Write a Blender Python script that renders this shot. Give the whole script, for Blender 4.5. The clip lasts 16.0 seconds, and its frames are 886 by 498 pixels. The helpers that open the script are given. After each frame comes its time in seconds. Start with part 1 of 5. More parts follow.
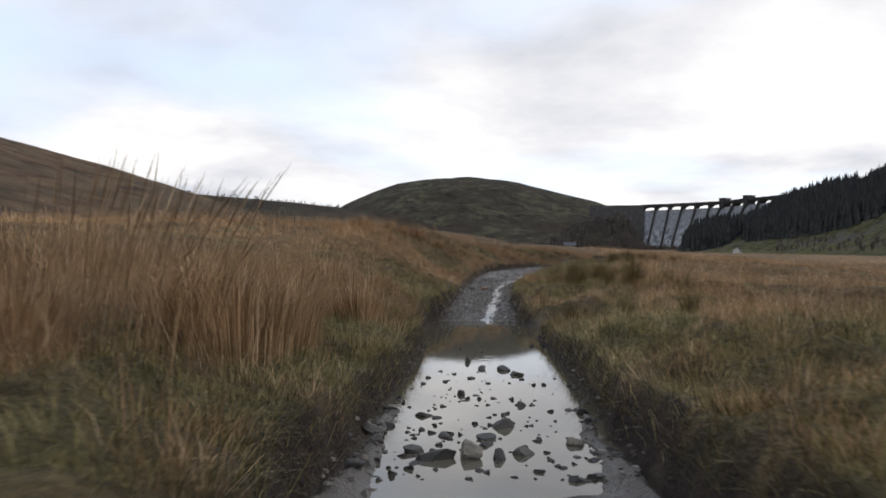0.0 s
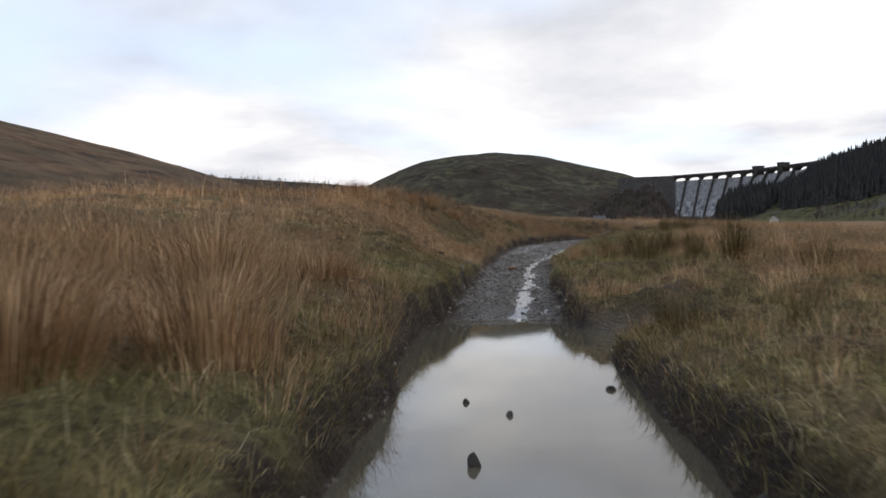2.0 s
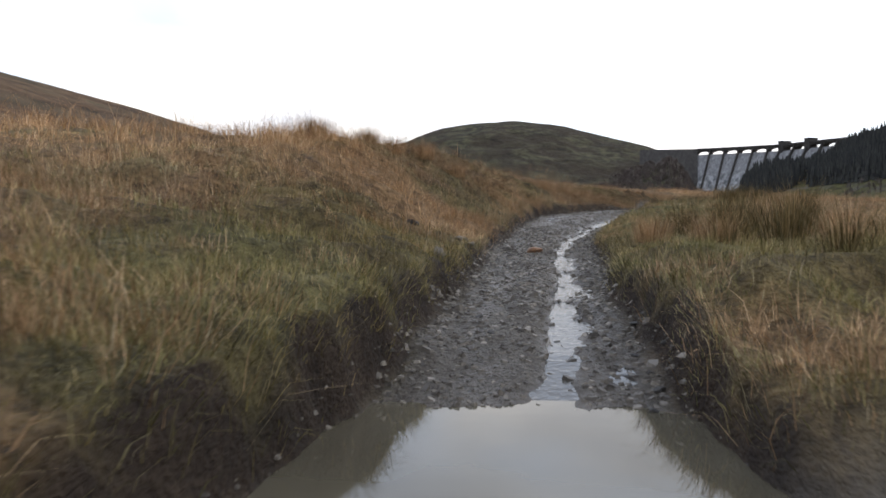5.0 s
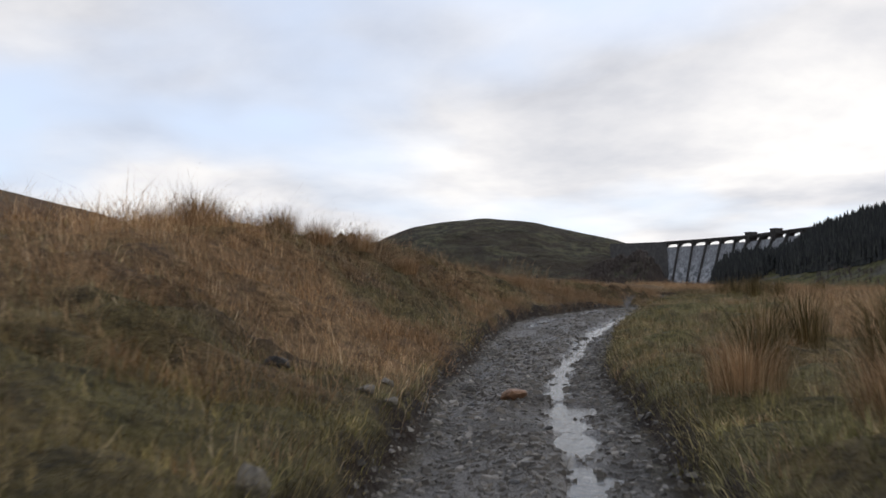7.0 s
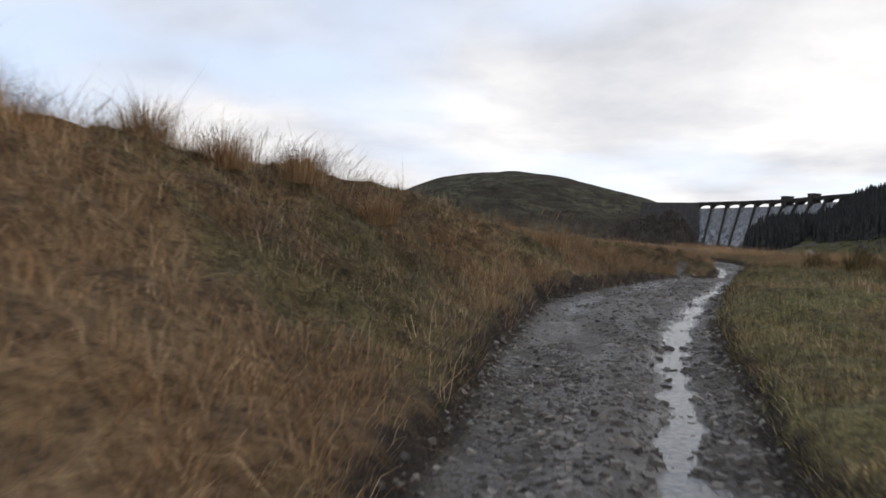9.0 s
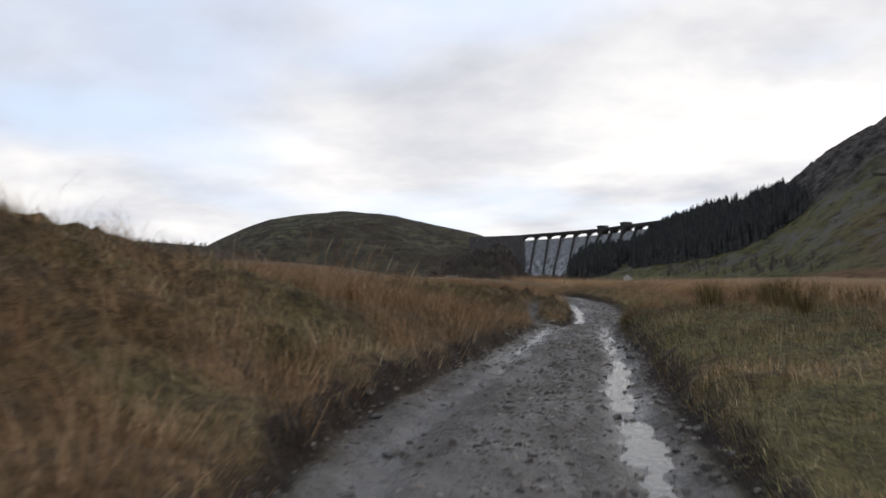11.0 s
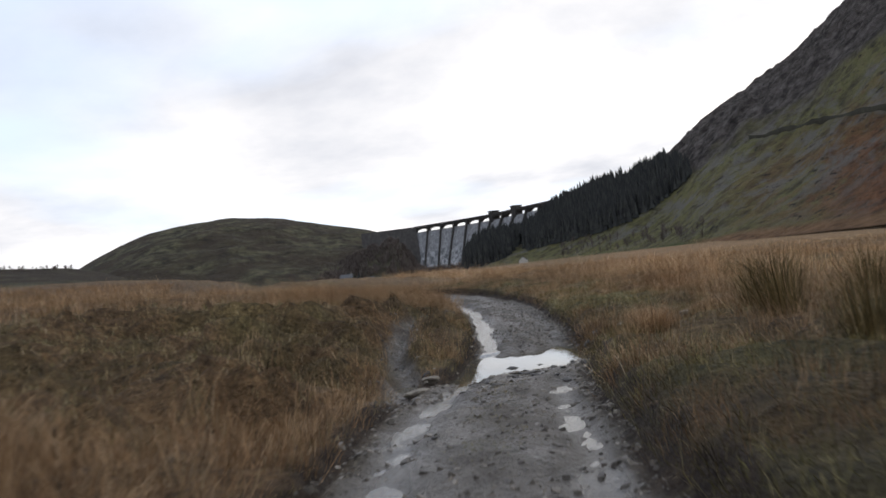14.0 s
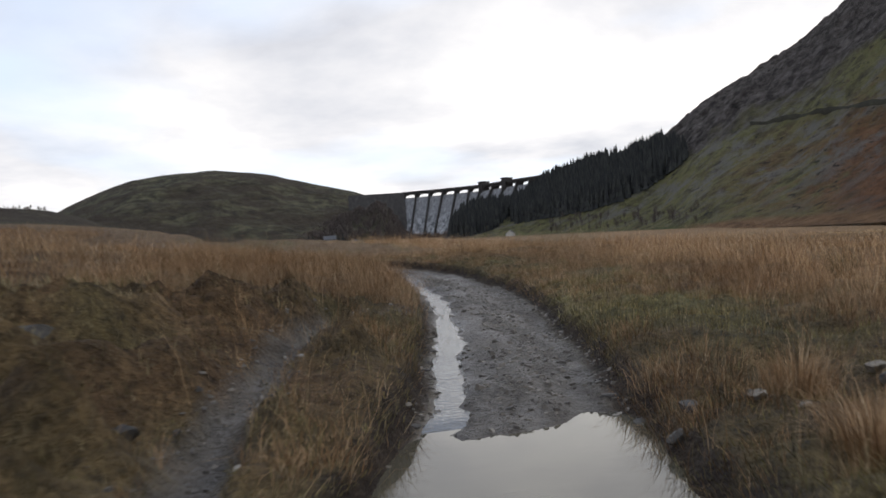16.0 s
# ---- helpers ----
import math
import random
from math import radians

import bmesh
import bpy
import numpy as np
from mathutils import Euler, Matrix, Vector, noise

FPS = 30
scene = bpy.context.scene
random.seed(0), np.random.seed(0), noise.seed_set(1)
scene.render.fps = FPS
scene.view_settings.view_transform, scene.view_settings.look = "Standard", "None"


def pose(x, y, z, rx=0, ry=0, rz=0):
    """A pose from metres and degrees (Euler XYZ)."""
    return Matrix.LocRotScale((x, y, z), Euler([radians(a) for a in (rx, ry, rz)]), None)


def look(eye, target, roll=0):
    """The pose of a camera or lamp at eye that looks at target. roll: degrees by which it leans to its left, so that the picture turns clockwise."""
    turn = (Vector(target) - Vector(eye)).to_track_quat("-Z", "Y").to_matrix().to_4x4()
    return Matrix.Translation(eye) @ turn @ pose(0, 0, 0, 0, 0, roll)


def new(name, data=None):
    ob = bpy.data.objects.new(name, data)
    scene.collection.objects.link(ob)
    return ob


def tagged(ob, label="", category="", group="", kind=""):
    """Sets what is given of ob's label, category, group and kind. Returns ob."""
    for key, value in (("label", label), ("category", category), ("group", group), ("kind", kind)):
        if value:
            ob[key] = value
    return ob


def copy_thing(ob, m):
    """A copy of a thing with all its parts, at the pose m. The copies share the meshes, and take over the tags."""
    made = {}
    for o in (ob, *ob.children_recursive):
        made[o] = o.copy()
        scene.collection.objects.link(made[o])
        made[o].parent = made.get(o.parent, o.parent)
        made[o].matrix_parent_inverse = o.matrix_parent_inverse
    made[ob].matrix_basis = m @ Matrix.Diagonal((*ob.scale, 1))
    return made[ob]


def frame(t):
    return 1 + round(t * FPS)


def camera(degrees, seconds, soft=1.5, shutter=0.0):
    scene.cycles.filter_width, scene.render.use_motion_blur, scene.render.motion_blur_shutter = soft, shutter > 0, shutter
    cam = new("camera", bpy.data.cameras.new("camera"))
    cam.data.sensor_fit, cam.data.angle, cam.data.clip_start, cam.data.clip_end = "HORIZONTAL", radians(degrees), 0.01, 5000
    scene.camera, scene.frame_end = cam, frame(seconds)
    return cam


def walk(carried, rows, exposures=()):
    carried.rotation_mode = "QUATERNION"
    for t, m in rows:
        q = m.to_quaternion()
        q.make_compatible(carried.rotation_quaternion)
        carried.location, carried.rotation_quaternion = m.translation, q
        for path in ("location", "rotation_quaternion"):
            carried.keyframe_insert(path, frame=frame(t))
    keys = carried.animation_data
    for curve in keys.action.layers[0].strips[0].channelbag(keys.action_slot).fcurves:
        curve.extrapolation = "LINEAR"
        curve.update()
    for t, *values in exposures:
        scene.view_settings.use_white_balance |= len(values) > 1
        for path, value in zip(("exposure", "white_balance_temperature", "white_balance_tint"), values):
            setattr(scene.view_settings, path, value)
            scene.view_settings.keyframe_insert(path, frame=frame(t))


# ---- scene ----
cam = camera(59.28, 16.0, soft=1.6, shutter=0.4)
PATH = [
    (0.00, 0.001, -0.000, 1.689, 91.37, -0.36, -0.02),
    (0.50, 0.083, 2.080, 1.662, 89.76, -0.73, 0.83),
    (1.00, 0.239, 4.304, 1.662, 90.35, 1.49, 1.43),
    (1.50, 0.383, 6.334, 1.630, 89.45, 1.28, 1.91),
    (2.00, 0.468, 8.456, 1.575, 89.76, 1.18, 2.05),
    (2.50, 0.529, 10.422, 1.573, 89.76, 0.58, 2.18),
    (3.00, 0.630, 12.370, 1.585, 89.84, 1.12, 2.40),
    (3.50, 0.691, 13.985, 1.570, 89.81, 1.43, 2.74),
    (4.00, 0.757, 15.551, 1.542, 89.04, 0.66, 3.11),
    (4.50, 0.813, 17.095, 1.513, 88.08, -0.07, 3.32),
    (5.00, 0.868, 18.643, 1.499, 87.46, -0.33, 3.28),
    (5.50, 0.929, 20.222, 1.514, 87.74, -0.06, 2.95),
    (6.00, 1.004, 21.859, 1.572, 89.45, 0.42, 2.42),
    (6.50, 1.103, 23.579, 1.677, 93.13, -0.02, 1.83),
    (7.00, 1.250, 25.493, 1.784, 94.65, 1.17, 1.37),
    (7.50, 1.373, 27.330, 1.869, 93.75, 2.36, 1.02),
    (8.00, 1.475, 29.337, 1.973, 92.35, 2.26, 1.11),
    (8.50, 1.591, 31.463, 2.094, 91.45, 0.47, 2.58),
    (9.00, 1.673, 33.715, 2.220, 91.03, -1.45, 3.23),
    (9.50, 1.773, 36.080, 2.347, 91.07, -2.69, 1.91),
    (10.00, 1.979, 38.542, 2.479, 91.57, -2.67, -1.46),
    (10.50, 2.366, 41.076, 2.620, 92.52, -1.01, -5.81),
    (11.00, 3.135, 43.639, 2.766, 93.90, 2.04, -8.87),
    (11.50, 3.896, 46.208, 2.913, 94.39, 5.54, -10.15),
    (12.00, 4.695, 48.711, 3.042, 93.56, 7.61, -10.81),
    (12.50, 5.468, 51.128, 3.137, 92.37, 8.82, -12.09),
    (13.00, 6.329, 53.650, 3.201, 91.49, 8.06, -13.44),
    (13.50, 7.178, 56.091, 3.230, 91.14, 6.85, -14.81),
    (14.00, 8.105, 58.571, 3.326, 92.89, 7.64, -16.30),
    (14.50, 8.961, 60.802, 3.368, 92.61, 8.45, -15.93),
    (15.00, 9.847, 63.145, 3.425, 92.29, 6.53, -15.82),
    (15.50, 10.663, 65.295, 3.483, 91.93, 5.11, -16.34),
    (16.00, 11.467, 67.318, 3.486, 90.45, 3.77, -17.40),
]
EXPOSURES = [(0.0, 0.0), (3.5, 0.1), (5.8, 0.55), (6.1, 0.52), (6.5, 0.28), (7.0, -0.14), (8.0, -0.12), (10.5, -0.08), (11.0, -0.12), (11.5, -0.28), (12.0, -0.22), (13.0, 0.0), (13.8, 0.1), (14.5, 0.0), (16.0, 0.0)]
walk(cam, [(t, pose(*p)) for t, *p in PATH], EXPOSURES)

# ---------------------------------------------------------------- light
SUN_EL, SUN_AZ = 32.0, 60.0          # degrees; azimuth clockwise from +y
world = bpy.data.worlds.new("overcast_sky")
scene.world = world
world.use_nodes = True
wn, wl = world.node_tree.nodes, world.node_tree.links
wn.clear()
w_out = wn.new("ShaderNodeOutputWorld")
w_bg = wn.new("ShaderNodeBackground")
w_sky = wn.new("ShaderNodeTexSky")
w_sky.sky_type = 'NISHITA'
w_sky.sun_disc = False
w_sky.sun_elevation, w_sky.sun_rotation = radians(SUN_EL), radians(SUN_AZ)
w_tc = wn.new("ShaderNodeTexCoord")
w_sep = wn.new("ShaderNodeSeparateXYZ")
wl.new(w_tc.outputs["Generated"], w_sep.inputs[0])


def wmath(op, a, b):
    n = wn.new("ShaderNodeMath")
    n.operation = op
    for k, v in enumerate((a, b)):
        if isinstance(v, (int, float)):
            n.inputs[k].default_value = v
        else:
            wl.new(v, n.inputs[k])
    return n.outputs[0]


# cloud sheet: directions thrown onto a flat layer overhead
w_up = wmath('ADD', wmath('MAXIMUM', w_sep.outputs[2], 0.0), 0.17)
w_cmb = wn.new("ShaderNodeCombineXYZ")
wl.new(wmath('DIVIDE', w_sep.outputs[0], w_up), w_cmb.inputs[0])
wl.new(wmath('DIVIDE', w_sep.outputs[1], w_up), w_cmb.inputs[1])


def wnoise(scale, detail, rough, off, dist=0.0):
    m = wn.new("ShaderNodeMapping")
    m.inputs["Location"].default_value = off
    m.inputs["Scale"].default_value = (1.0, 1.0, 1.0)
    wl.new(w_cmb.outputs[0], m.inputs[0])
    n = wn.new("ShaderNodeTexNoise")
    n.inputs["Scale"].default_value, n.inputs["Detail"].default_value = scale, detail
    n.inputs["Roughness"].default_value, n.inputs["Distortion"].default_value = rough, dist
    wl.new(m.outputs[0], n.inputs[0])
    return n.outputs[0]


def wramp(src, stops):
    n = wn.new("ShaderNodeValToRGB")
    e = n.color_ramp.elements
    while len(e) < len(stops):
        e.new(0.5)
    for q, (p, c) in zip(e, stops):
        q.position, q.color = p, (*c, 1) if len(c) == 3 else c
    wl.new(src, n.inputs[0])
    return n.outputs[0]


def wmix(f, a, b, mode='MIX'):
    n = wn.new("ShaderNodeMix")
    n.data_type, n.blend_type = 'RGBA', mode
    for k, v in ((0, f), (6, a), (7, b)):
        if isinstance(v, (int, float)):
            n.inputs[k].default_value = v
        elif isinstance(v, tuple):
            n.inputs[k].default_value = (*v, 1)
        else:
            wl.new(v, n.inputs[k])
    return n.outputs[2]


# thicker, bluer cloud to the west and overhead, bright and thin towards the horizon
w_lift = wmath('ADD', wmath('MULTIPLY', w_sep.outputs[0], .1), wmath('MULTIPLY', wmath('SUBTRACT', .18, w_sep.outputs[2]), .2))
cover = wramp(wmath('ADD', wnoise(0.5, 4, 0.5, (1.3, 6.2, 0), 0.2), wmath('MULTIPLY', w_lift, .5)), [(0.36, (0, 0, 0)), (0.50, (1, 1, 1))])
puff = wramp(wmath('ADD', wnoise(.95, 8, 0.55, (2.4, 9.1, 0), 0.15), w_lift),
             [(0.32, (0.62, 0.64, 0.71)), (0.43, (0.80, 0.81, 0.86)), (0.52, (0.97, 0.96, 0.98)), (0.66, (1.25, 1.22, 1.18))])
w_hi = wn.new("ShaderNodeVectorMath")
w_hi.operation = 'SCALE'
w_hi.inputs[3].default_value = 0.055
wl.new(w_sky.outputs[0], w_hi.inputs[0])
w_blue = wmix(1.0, w_hi.outputs[0], (0.66, 0.74, 0.9), 'ADD')
wl.new(wmix(cover, w_blue, puff), w_bg.inputs[0])
w_bg.inputs[1].default_value = 1.0
wl.new(w_bg.outputs[0], w_out.inputs[0])

sun = new("sun", bpy.data.lights.new("sun", 'SUN'))
sun.data.energy, sun.data.angle, sun.data.color = 0.5, radians(30), (1.0, 0.95, 0.88)
sun.matrix_world = look((0, 0, 50), (-math.sin(radians(SUN_AZ)) * 50 * math.cos(radians(SUN_EL)),
                                     -math.cos(radians(SUN_AZ)) * 50 * math.cos(radians(SUN_EL)), 50 - 50 * math.sin(radians(SUN_EL))))

# ---------------------------------------------------------------- material helpers


class Mat:
    """A small wrapper that strings shader nodes together."""

    def __init__(self, name, rough=0.8, spec=0.3, metal=0.0):
        self.m = bpy.data.materials.new(name)
        self.m.use_nodes = True
        self.t = self.m.node_tree
        self.b = self.t.nodes["Principled BSDF"]
        self.b.inputs["Roughness"].default_value = rough
        self.b.inputs["Specular IOR Level"].default_value = spec
        self.b.inputs["Metallic"].default_value = metal
        self.tc = self.t.nodes.new("ShaderNodeTexCoord").outputs["Object"]

    def put(self, value, socket):
        if isinstance(value, (int, float)):
            socket.default_value = (value, value, value, 1) if socket.type == 'RGBA' else value
        elif isinstance(value, tuple):
            socket.default_value = (*value, 1) if len(value) == 3 and socket.type == 'RGBA' else value
        else:
            self.t.links.new(value, socket)

    def noise(self, scale, detail=4, rough=0.55, dist=0.0, stretch=(1, 1, 1), color=False):
        mp = self.t.nodes.new("ShaderNodeMapping")
        mp.inputs["Scale"].default_value = stretch
        self.t.links.new(self.tc, mp.inputs[0])
        n = self.t.nodes.new("ShaderNodeTexNoise")
        n.inputs["Scale"].default_value, n.inputs["Detail"].default_value = scale, detail
        n.inputs["Roughness"].default_value, n.inputs["Distortion"].default_value = rough, dist
        self.t.links.new(mp.outputs[0], n.inputs[0])
        return n.outputs[1 if color else 0]

    def voronoi(self, scale, out="Distance", feature='F1', stretch=(1, 1, 1)):
        mp = self.t.nodes.new("ShaderNodeMapping")
        mp.inputs["Scale"].default_value = stretch
        self.t.links.new(self.tc, mp.inputs[0])
        n = self.t.nodes.new("ShaderNodeTexVoronoi")
        n.feature = feature
        n.inputs["Scale"].default_value = scale
        self.t.links.new(mp.outputs[0], n.inputs[0])
        return n.outputs[out]

    def ramp(self, src, stops):
        n = self.t.nodes.new("ShaderNodeValToRGB")
        e = n.color_ramp.elements
        while len(e) < len(stops):
            e.new(0.5)
        for q, (p, c) in zip(e, stops):
            q.position = p
            q.color = (c, c, c, 1) if isinstance(c, (int, float)) else (*c, 1)
        self.t.links.new(src, n.inputs[0])
        return n.outputs[0]

    def mix(self, f, a, b, mode='MIX'):
        n = self.t.nodes.new("ShaderNodeMix")
        n.data_type, n.blend_type = 'RGBA', mode
        for k, v in ((0, f), (6, a), (7, b)):
            self.put(v, n.inputs[k])
        return n.outputs[2]

    def math(self, op, a, b=0.0):
        n = self.t.nodes.new("ShaderNodeMath")
        n.operation = op
        self.put(a, n.inputs[0])
        self.put(b, n.inputs[1])
        return n.outputs[0]

    def attr(self, name):
        n = self.t.nodes.new("ShaderNodeAttribute")
        n.attribute_name = name
        return n.outputs["Fac"]

    def island(self):
        return self.t.nodes.new("ShaderNodeNewGeometry").outputs["Random Per Island"]

    def rand(self):
        return self.t.nodes.new("ShaderNodeObjectInfo").outputs["Random"]

    def bump(self, height, strength=0.5, dist=0.02):
        n = self.t.nodes.new("ShaderNodeBump")
        n.inputs["Strength"].default_value, n.inputs["Distance"].default_value = strength, dist
        self.t.links.new(height, n.inputs["Height"])
        self.t.links.new(n.outputs[0], self.b.inputs["Normal"])

    def color(self, c):
        self.put(c, self.b.inputs["Base Color"])
        return self

    def rough(self, r):
        self.put(r, self.b.inputs["Roughness"])
        return self


# ---------------------------------------------------------------- number helpers


def lattice(ix, iy, seed):
    h = (ix.astype(np.int64) * 374761393 + iy.astype(np.int64) * 668265263 + seed * 974634777) & 0xFFFFFFFF
    h = ((h ^ (h >> 13)) * 1274126177) & 0xFFFFFFFF
    return ((h ^ (h >> 16)) & 0xFFFF) / 65535.0


def vnoise(x, y, seed=0):
    x, y = np.asarray(x, float), np.asarray(y, float)
    ix, iy = np.floor(x), np.floor(y)
    fx, fy = x - ix, y - iy
    fx, fy = fx * fx * (3 - 2 * fx), fy * fy * (3 - 2 * fy)
    a, b = lattice(ix, iy, seed), lattice(ix + 1, iy, seed)
    c, d = lattice(ix, iy + 1, seed), lattice(ix + 1, iy + 1, seed)
    return (a + (b - a) * fx) * (1 - fy) + (c + (d - c) * fx) * fy


def fbm(x, y, octaves=4, seed=0, gain=0.5):
    x, y = np.asarray(x, float), np.asarray(y, float)
    total, amp, norm = 0.0, 1.0, 0.0
    for k in range(octaves):
        total = total + amp * (vnoise(x, y, seed + 17 * k) - 0.5)
        norm += amp * 0.5
        amp *= gain
        x, y = x * 2.03 + 11.3, y * 2.03 + 5.7
    return total / norm                      # about -1 .. 1


def sstep(a, b, v):
    u = np.clip((np.asarray(v, float) - a) / (b - a), 0, 1)
    return u * u * (3 - 2 * u)


def lerp(v, knots, values):
    return np.interp(v, knots, values)


def grid_faces(rows, cols):
    i = np.arange(rows - 1)[:, None] * cols + np.arange(cols - 1)[None, :]
    return np.stack([i, i + 1, i + cols + 1, i + cols], -1).reshape(-1, 4)


def mesh_from(name, verts, faces, material=None, smooth=True):
    """A mesh from arrays of vertices and of equal-sided faces."""
    me = bpy.data.meshes.new(name)
    verts, faces = np.asarray(verts, np.float32), np.asarray(faces, np.int32)
    k = faces.shape[1]
    me.vertices.add(len(verts))
    me.vertices.foreach_set("co", verts.ravel())
    me.loops.add(faces.size)
    me.loops.foreach_set("vertex_index", faces.ravel())
    me.polygons.add(len(faces))
    me.polygons.foreach_set("loop_start", np.arange(len(faces), dtype=np.int32) * k)
    me.polygons.foreach_set("loop_total", np.full(len(faces), k, np.int32))
    me.polygons.foreach_set("use_smooth", np.full(len(faces), smooth))
    me.update(calc_edges=True)
    if material:
        me.materials.append(material)
    return me


def floats(me, name, values):
    me.attributes.new(name, 'FLOAT', 'POINT').data.foreach_set("value", np.asarray(values, np.float32))


def part(name, bm, material, parent, label=""):
    """One mesh object from a bmesh, under a thing or a part."""
    me = bpy.data.meshes.new(name)
    bm.to_mesh(me)
    bm.free()
    me.materials.append(material)
    ob = new(name, me)
    ob.parent = parent
    if label:
        ob["label"] = label
    return ob


def box(bm, x0, x1, y0, y1, z0, z1):
    v = [bm.verts.new(p) for p in ((x0, y0, z0), (x1, y0, z0), (x1, y1, z0), (x0, y1, z0),
                                   (x0, y0, z1), (x1, y0, z1), (x1, y1, z1), (x0, y1, z1))]
    for f in ((3, 2, 1, 0), (4, 5, 6, 7), (0, 1, 5, 4), (1, 2, 6, 5), (2, 3, 7, 6), (3, 0, 4, 7)):
        bm.faces.new([v[i] for i in f])
    return v


# ---------------------------------------------------------------- the lie of the land
# the track: left edge, right edge and floor height along y
TY = [-30, 0, 6.6, 10.5, 16, 18.6, 20.6, 22, 23.7, 25.6, 28.7, 32, 36.7, 40, 44.5, 48.7, 52.2, 56.3, 58.5, 62, 64, 66.7, 69.6, 72.5, 74, 76.5, 80.6, 84, 88.5, 92, 95, 98, 101, 104]
TL = [-1.6, -1.15, -0.9, -0.75, -0.48, -0.5, -0.8, -0.55, -0.25, -0.03, 0.36, 0.6, 0.9, 1.35, 1.87, 2.35, 3.35, 5.0, 6.0, 7.65, 8.25, 9.15, 10.5, 12.3, 13.0, 13.9, 15.2, 16.05, 17.1, 17.7, 18.1, 18.2, 16.5, 12]
TR = [1.5, 1.6, 1.72, 1.95, 2.2, 2.38, 2.45, 2.48, 2.5, 2.5, 2.52, 2.88, 3.4, 3.95, 4.9, 6.05, 7.2, 8.6, 9.3, 10.5, 11.2, 12.2, 13.5, 15.05, 15.5, 16.4, 17.9, 18.95, 20.0, 20.4, 20.6, 20.4, 19.2, 16]
PY = [-30, 3, 6.3, 8.5, 23.6, 24.6, 26, 28, 30.6, 35.3, 38, 44, 52, 60, 66, 70.6, 71.6, 74.2, 75.2, 78, 84, 92, 100, 140, 220, 400, 520, 800, 1100, 2500, 6000]
PZ = [0.25, 0.1, -0.03, -0.13, -0.15, -0.02, 0.2, 0.36, 0.47, 0.64, 0.79, 1.04, 1.44, 1.72, 1.79, 1.78, 1.6, 1.6, 1.78, 1.9, 2.16, 2.5, 2.9, 4.0, 5.2, 9, 12.2, 21, 28, 50, 70]


def smooth_knots(k, v, y):
    """Interpolation softened over a short stretch, so that no knot shows."""
    return sum(np.interp(y + o, k, v) for o in (-1.6, -.8, 0, .8, 1.6)) / 5


def left_edge(y):
    return smooth_knots(TY, TL, y) + 0.16 * fbm(np.asarray(y) * .55, 3.3, 3, 5) + .06 * fbm(np.asarray(y) * 2.3, 1.7, 2, 15)


def right_edge(y):
    return smooth_knots(TY, TR, y) + 0.16 * fbm(np.asarray(y) * .55, 8.3, 3, 9) + .06 * fbm(np.asarray(y) * 2.3, 6.7, 2, 19)


def mid(y):
    return (smooth_knots(TY, TL, y) + smooth_knots(TY, TR, y)) / 2


def floor_z(y):
    return np.interp(y, PY, PZ)


CP = (8.52, 60.88)                      # a small pool in the middle of the track


def gully_x(y):
    """Centre of the narrow side path on the left."""
    return left_edge(y) - lerp(y, [68, 70, 72, 74.2, 77, 79, 80.8, 82], [0.0, .25, .85, 1.5, 1.75, 1.5, .85, 0.0])


def gully(x, y):
    w = lerp(y, [68, 72, 77, 80, 82], [.26, .25, .22, .26, .25]) + .05 * fbm(y * .9, 4.4, 2, 33)
    return (1 - sstep(w * .5, w * 1.5, np.abs(x - gully_x(y)))) * sstep(68.6, 70, y) * (1 - sstep(81, 82.4, y))


def inlet(x, y):
    """The pool that opens to the right of the ford."""
    half_w = np.maximum(1.9 * (1 - ((x - 2.1) / 3.6) ** 2 * np.sign(x - 2.1)), .02)
    return (1 - sstep(.72, 1.1, np.abs(y - 21.15 - .12 * (x - 2.1)) / half_w + .14 * fbm(x * 1.1, y * 1.1, 2, 31))) * (x < 5.7) * (x > 1.2)


def heath(x, y):
    """Where low matted heath covers the hummocks left of the track: 0 .. 1."""
    dl = left_edge(y) - x
    a = 1.35 * sstep(65, 68.5, y) * (1 - sstep(79, 82, y)) * sstep(.5, 1.2, dl) * (1 - .6 * sstep(9, 14, dl)) * sstep(.3, 1.0, np.abs(x - gully_x(y)))
    c = .75 * sstep(40, 44, y) * (1 - sstep(55, 59, y)) * sstep(.5, 1.4, dl) * (1 - sstep(5.5, 9, dl))
    e = .55 * sstep(27, 30, y) * (1 - sstep(35, 39, y)) * sstep(1.2, 2.2, dl) * (1 - sstep(5, 8, dl))
    return np.clip(np.maximum(np.maximum(a, c), e) + .5 * (np.maximum(a, c) > .05) * fbm(x * .5, y * .5, 2, 66), 0, 1)


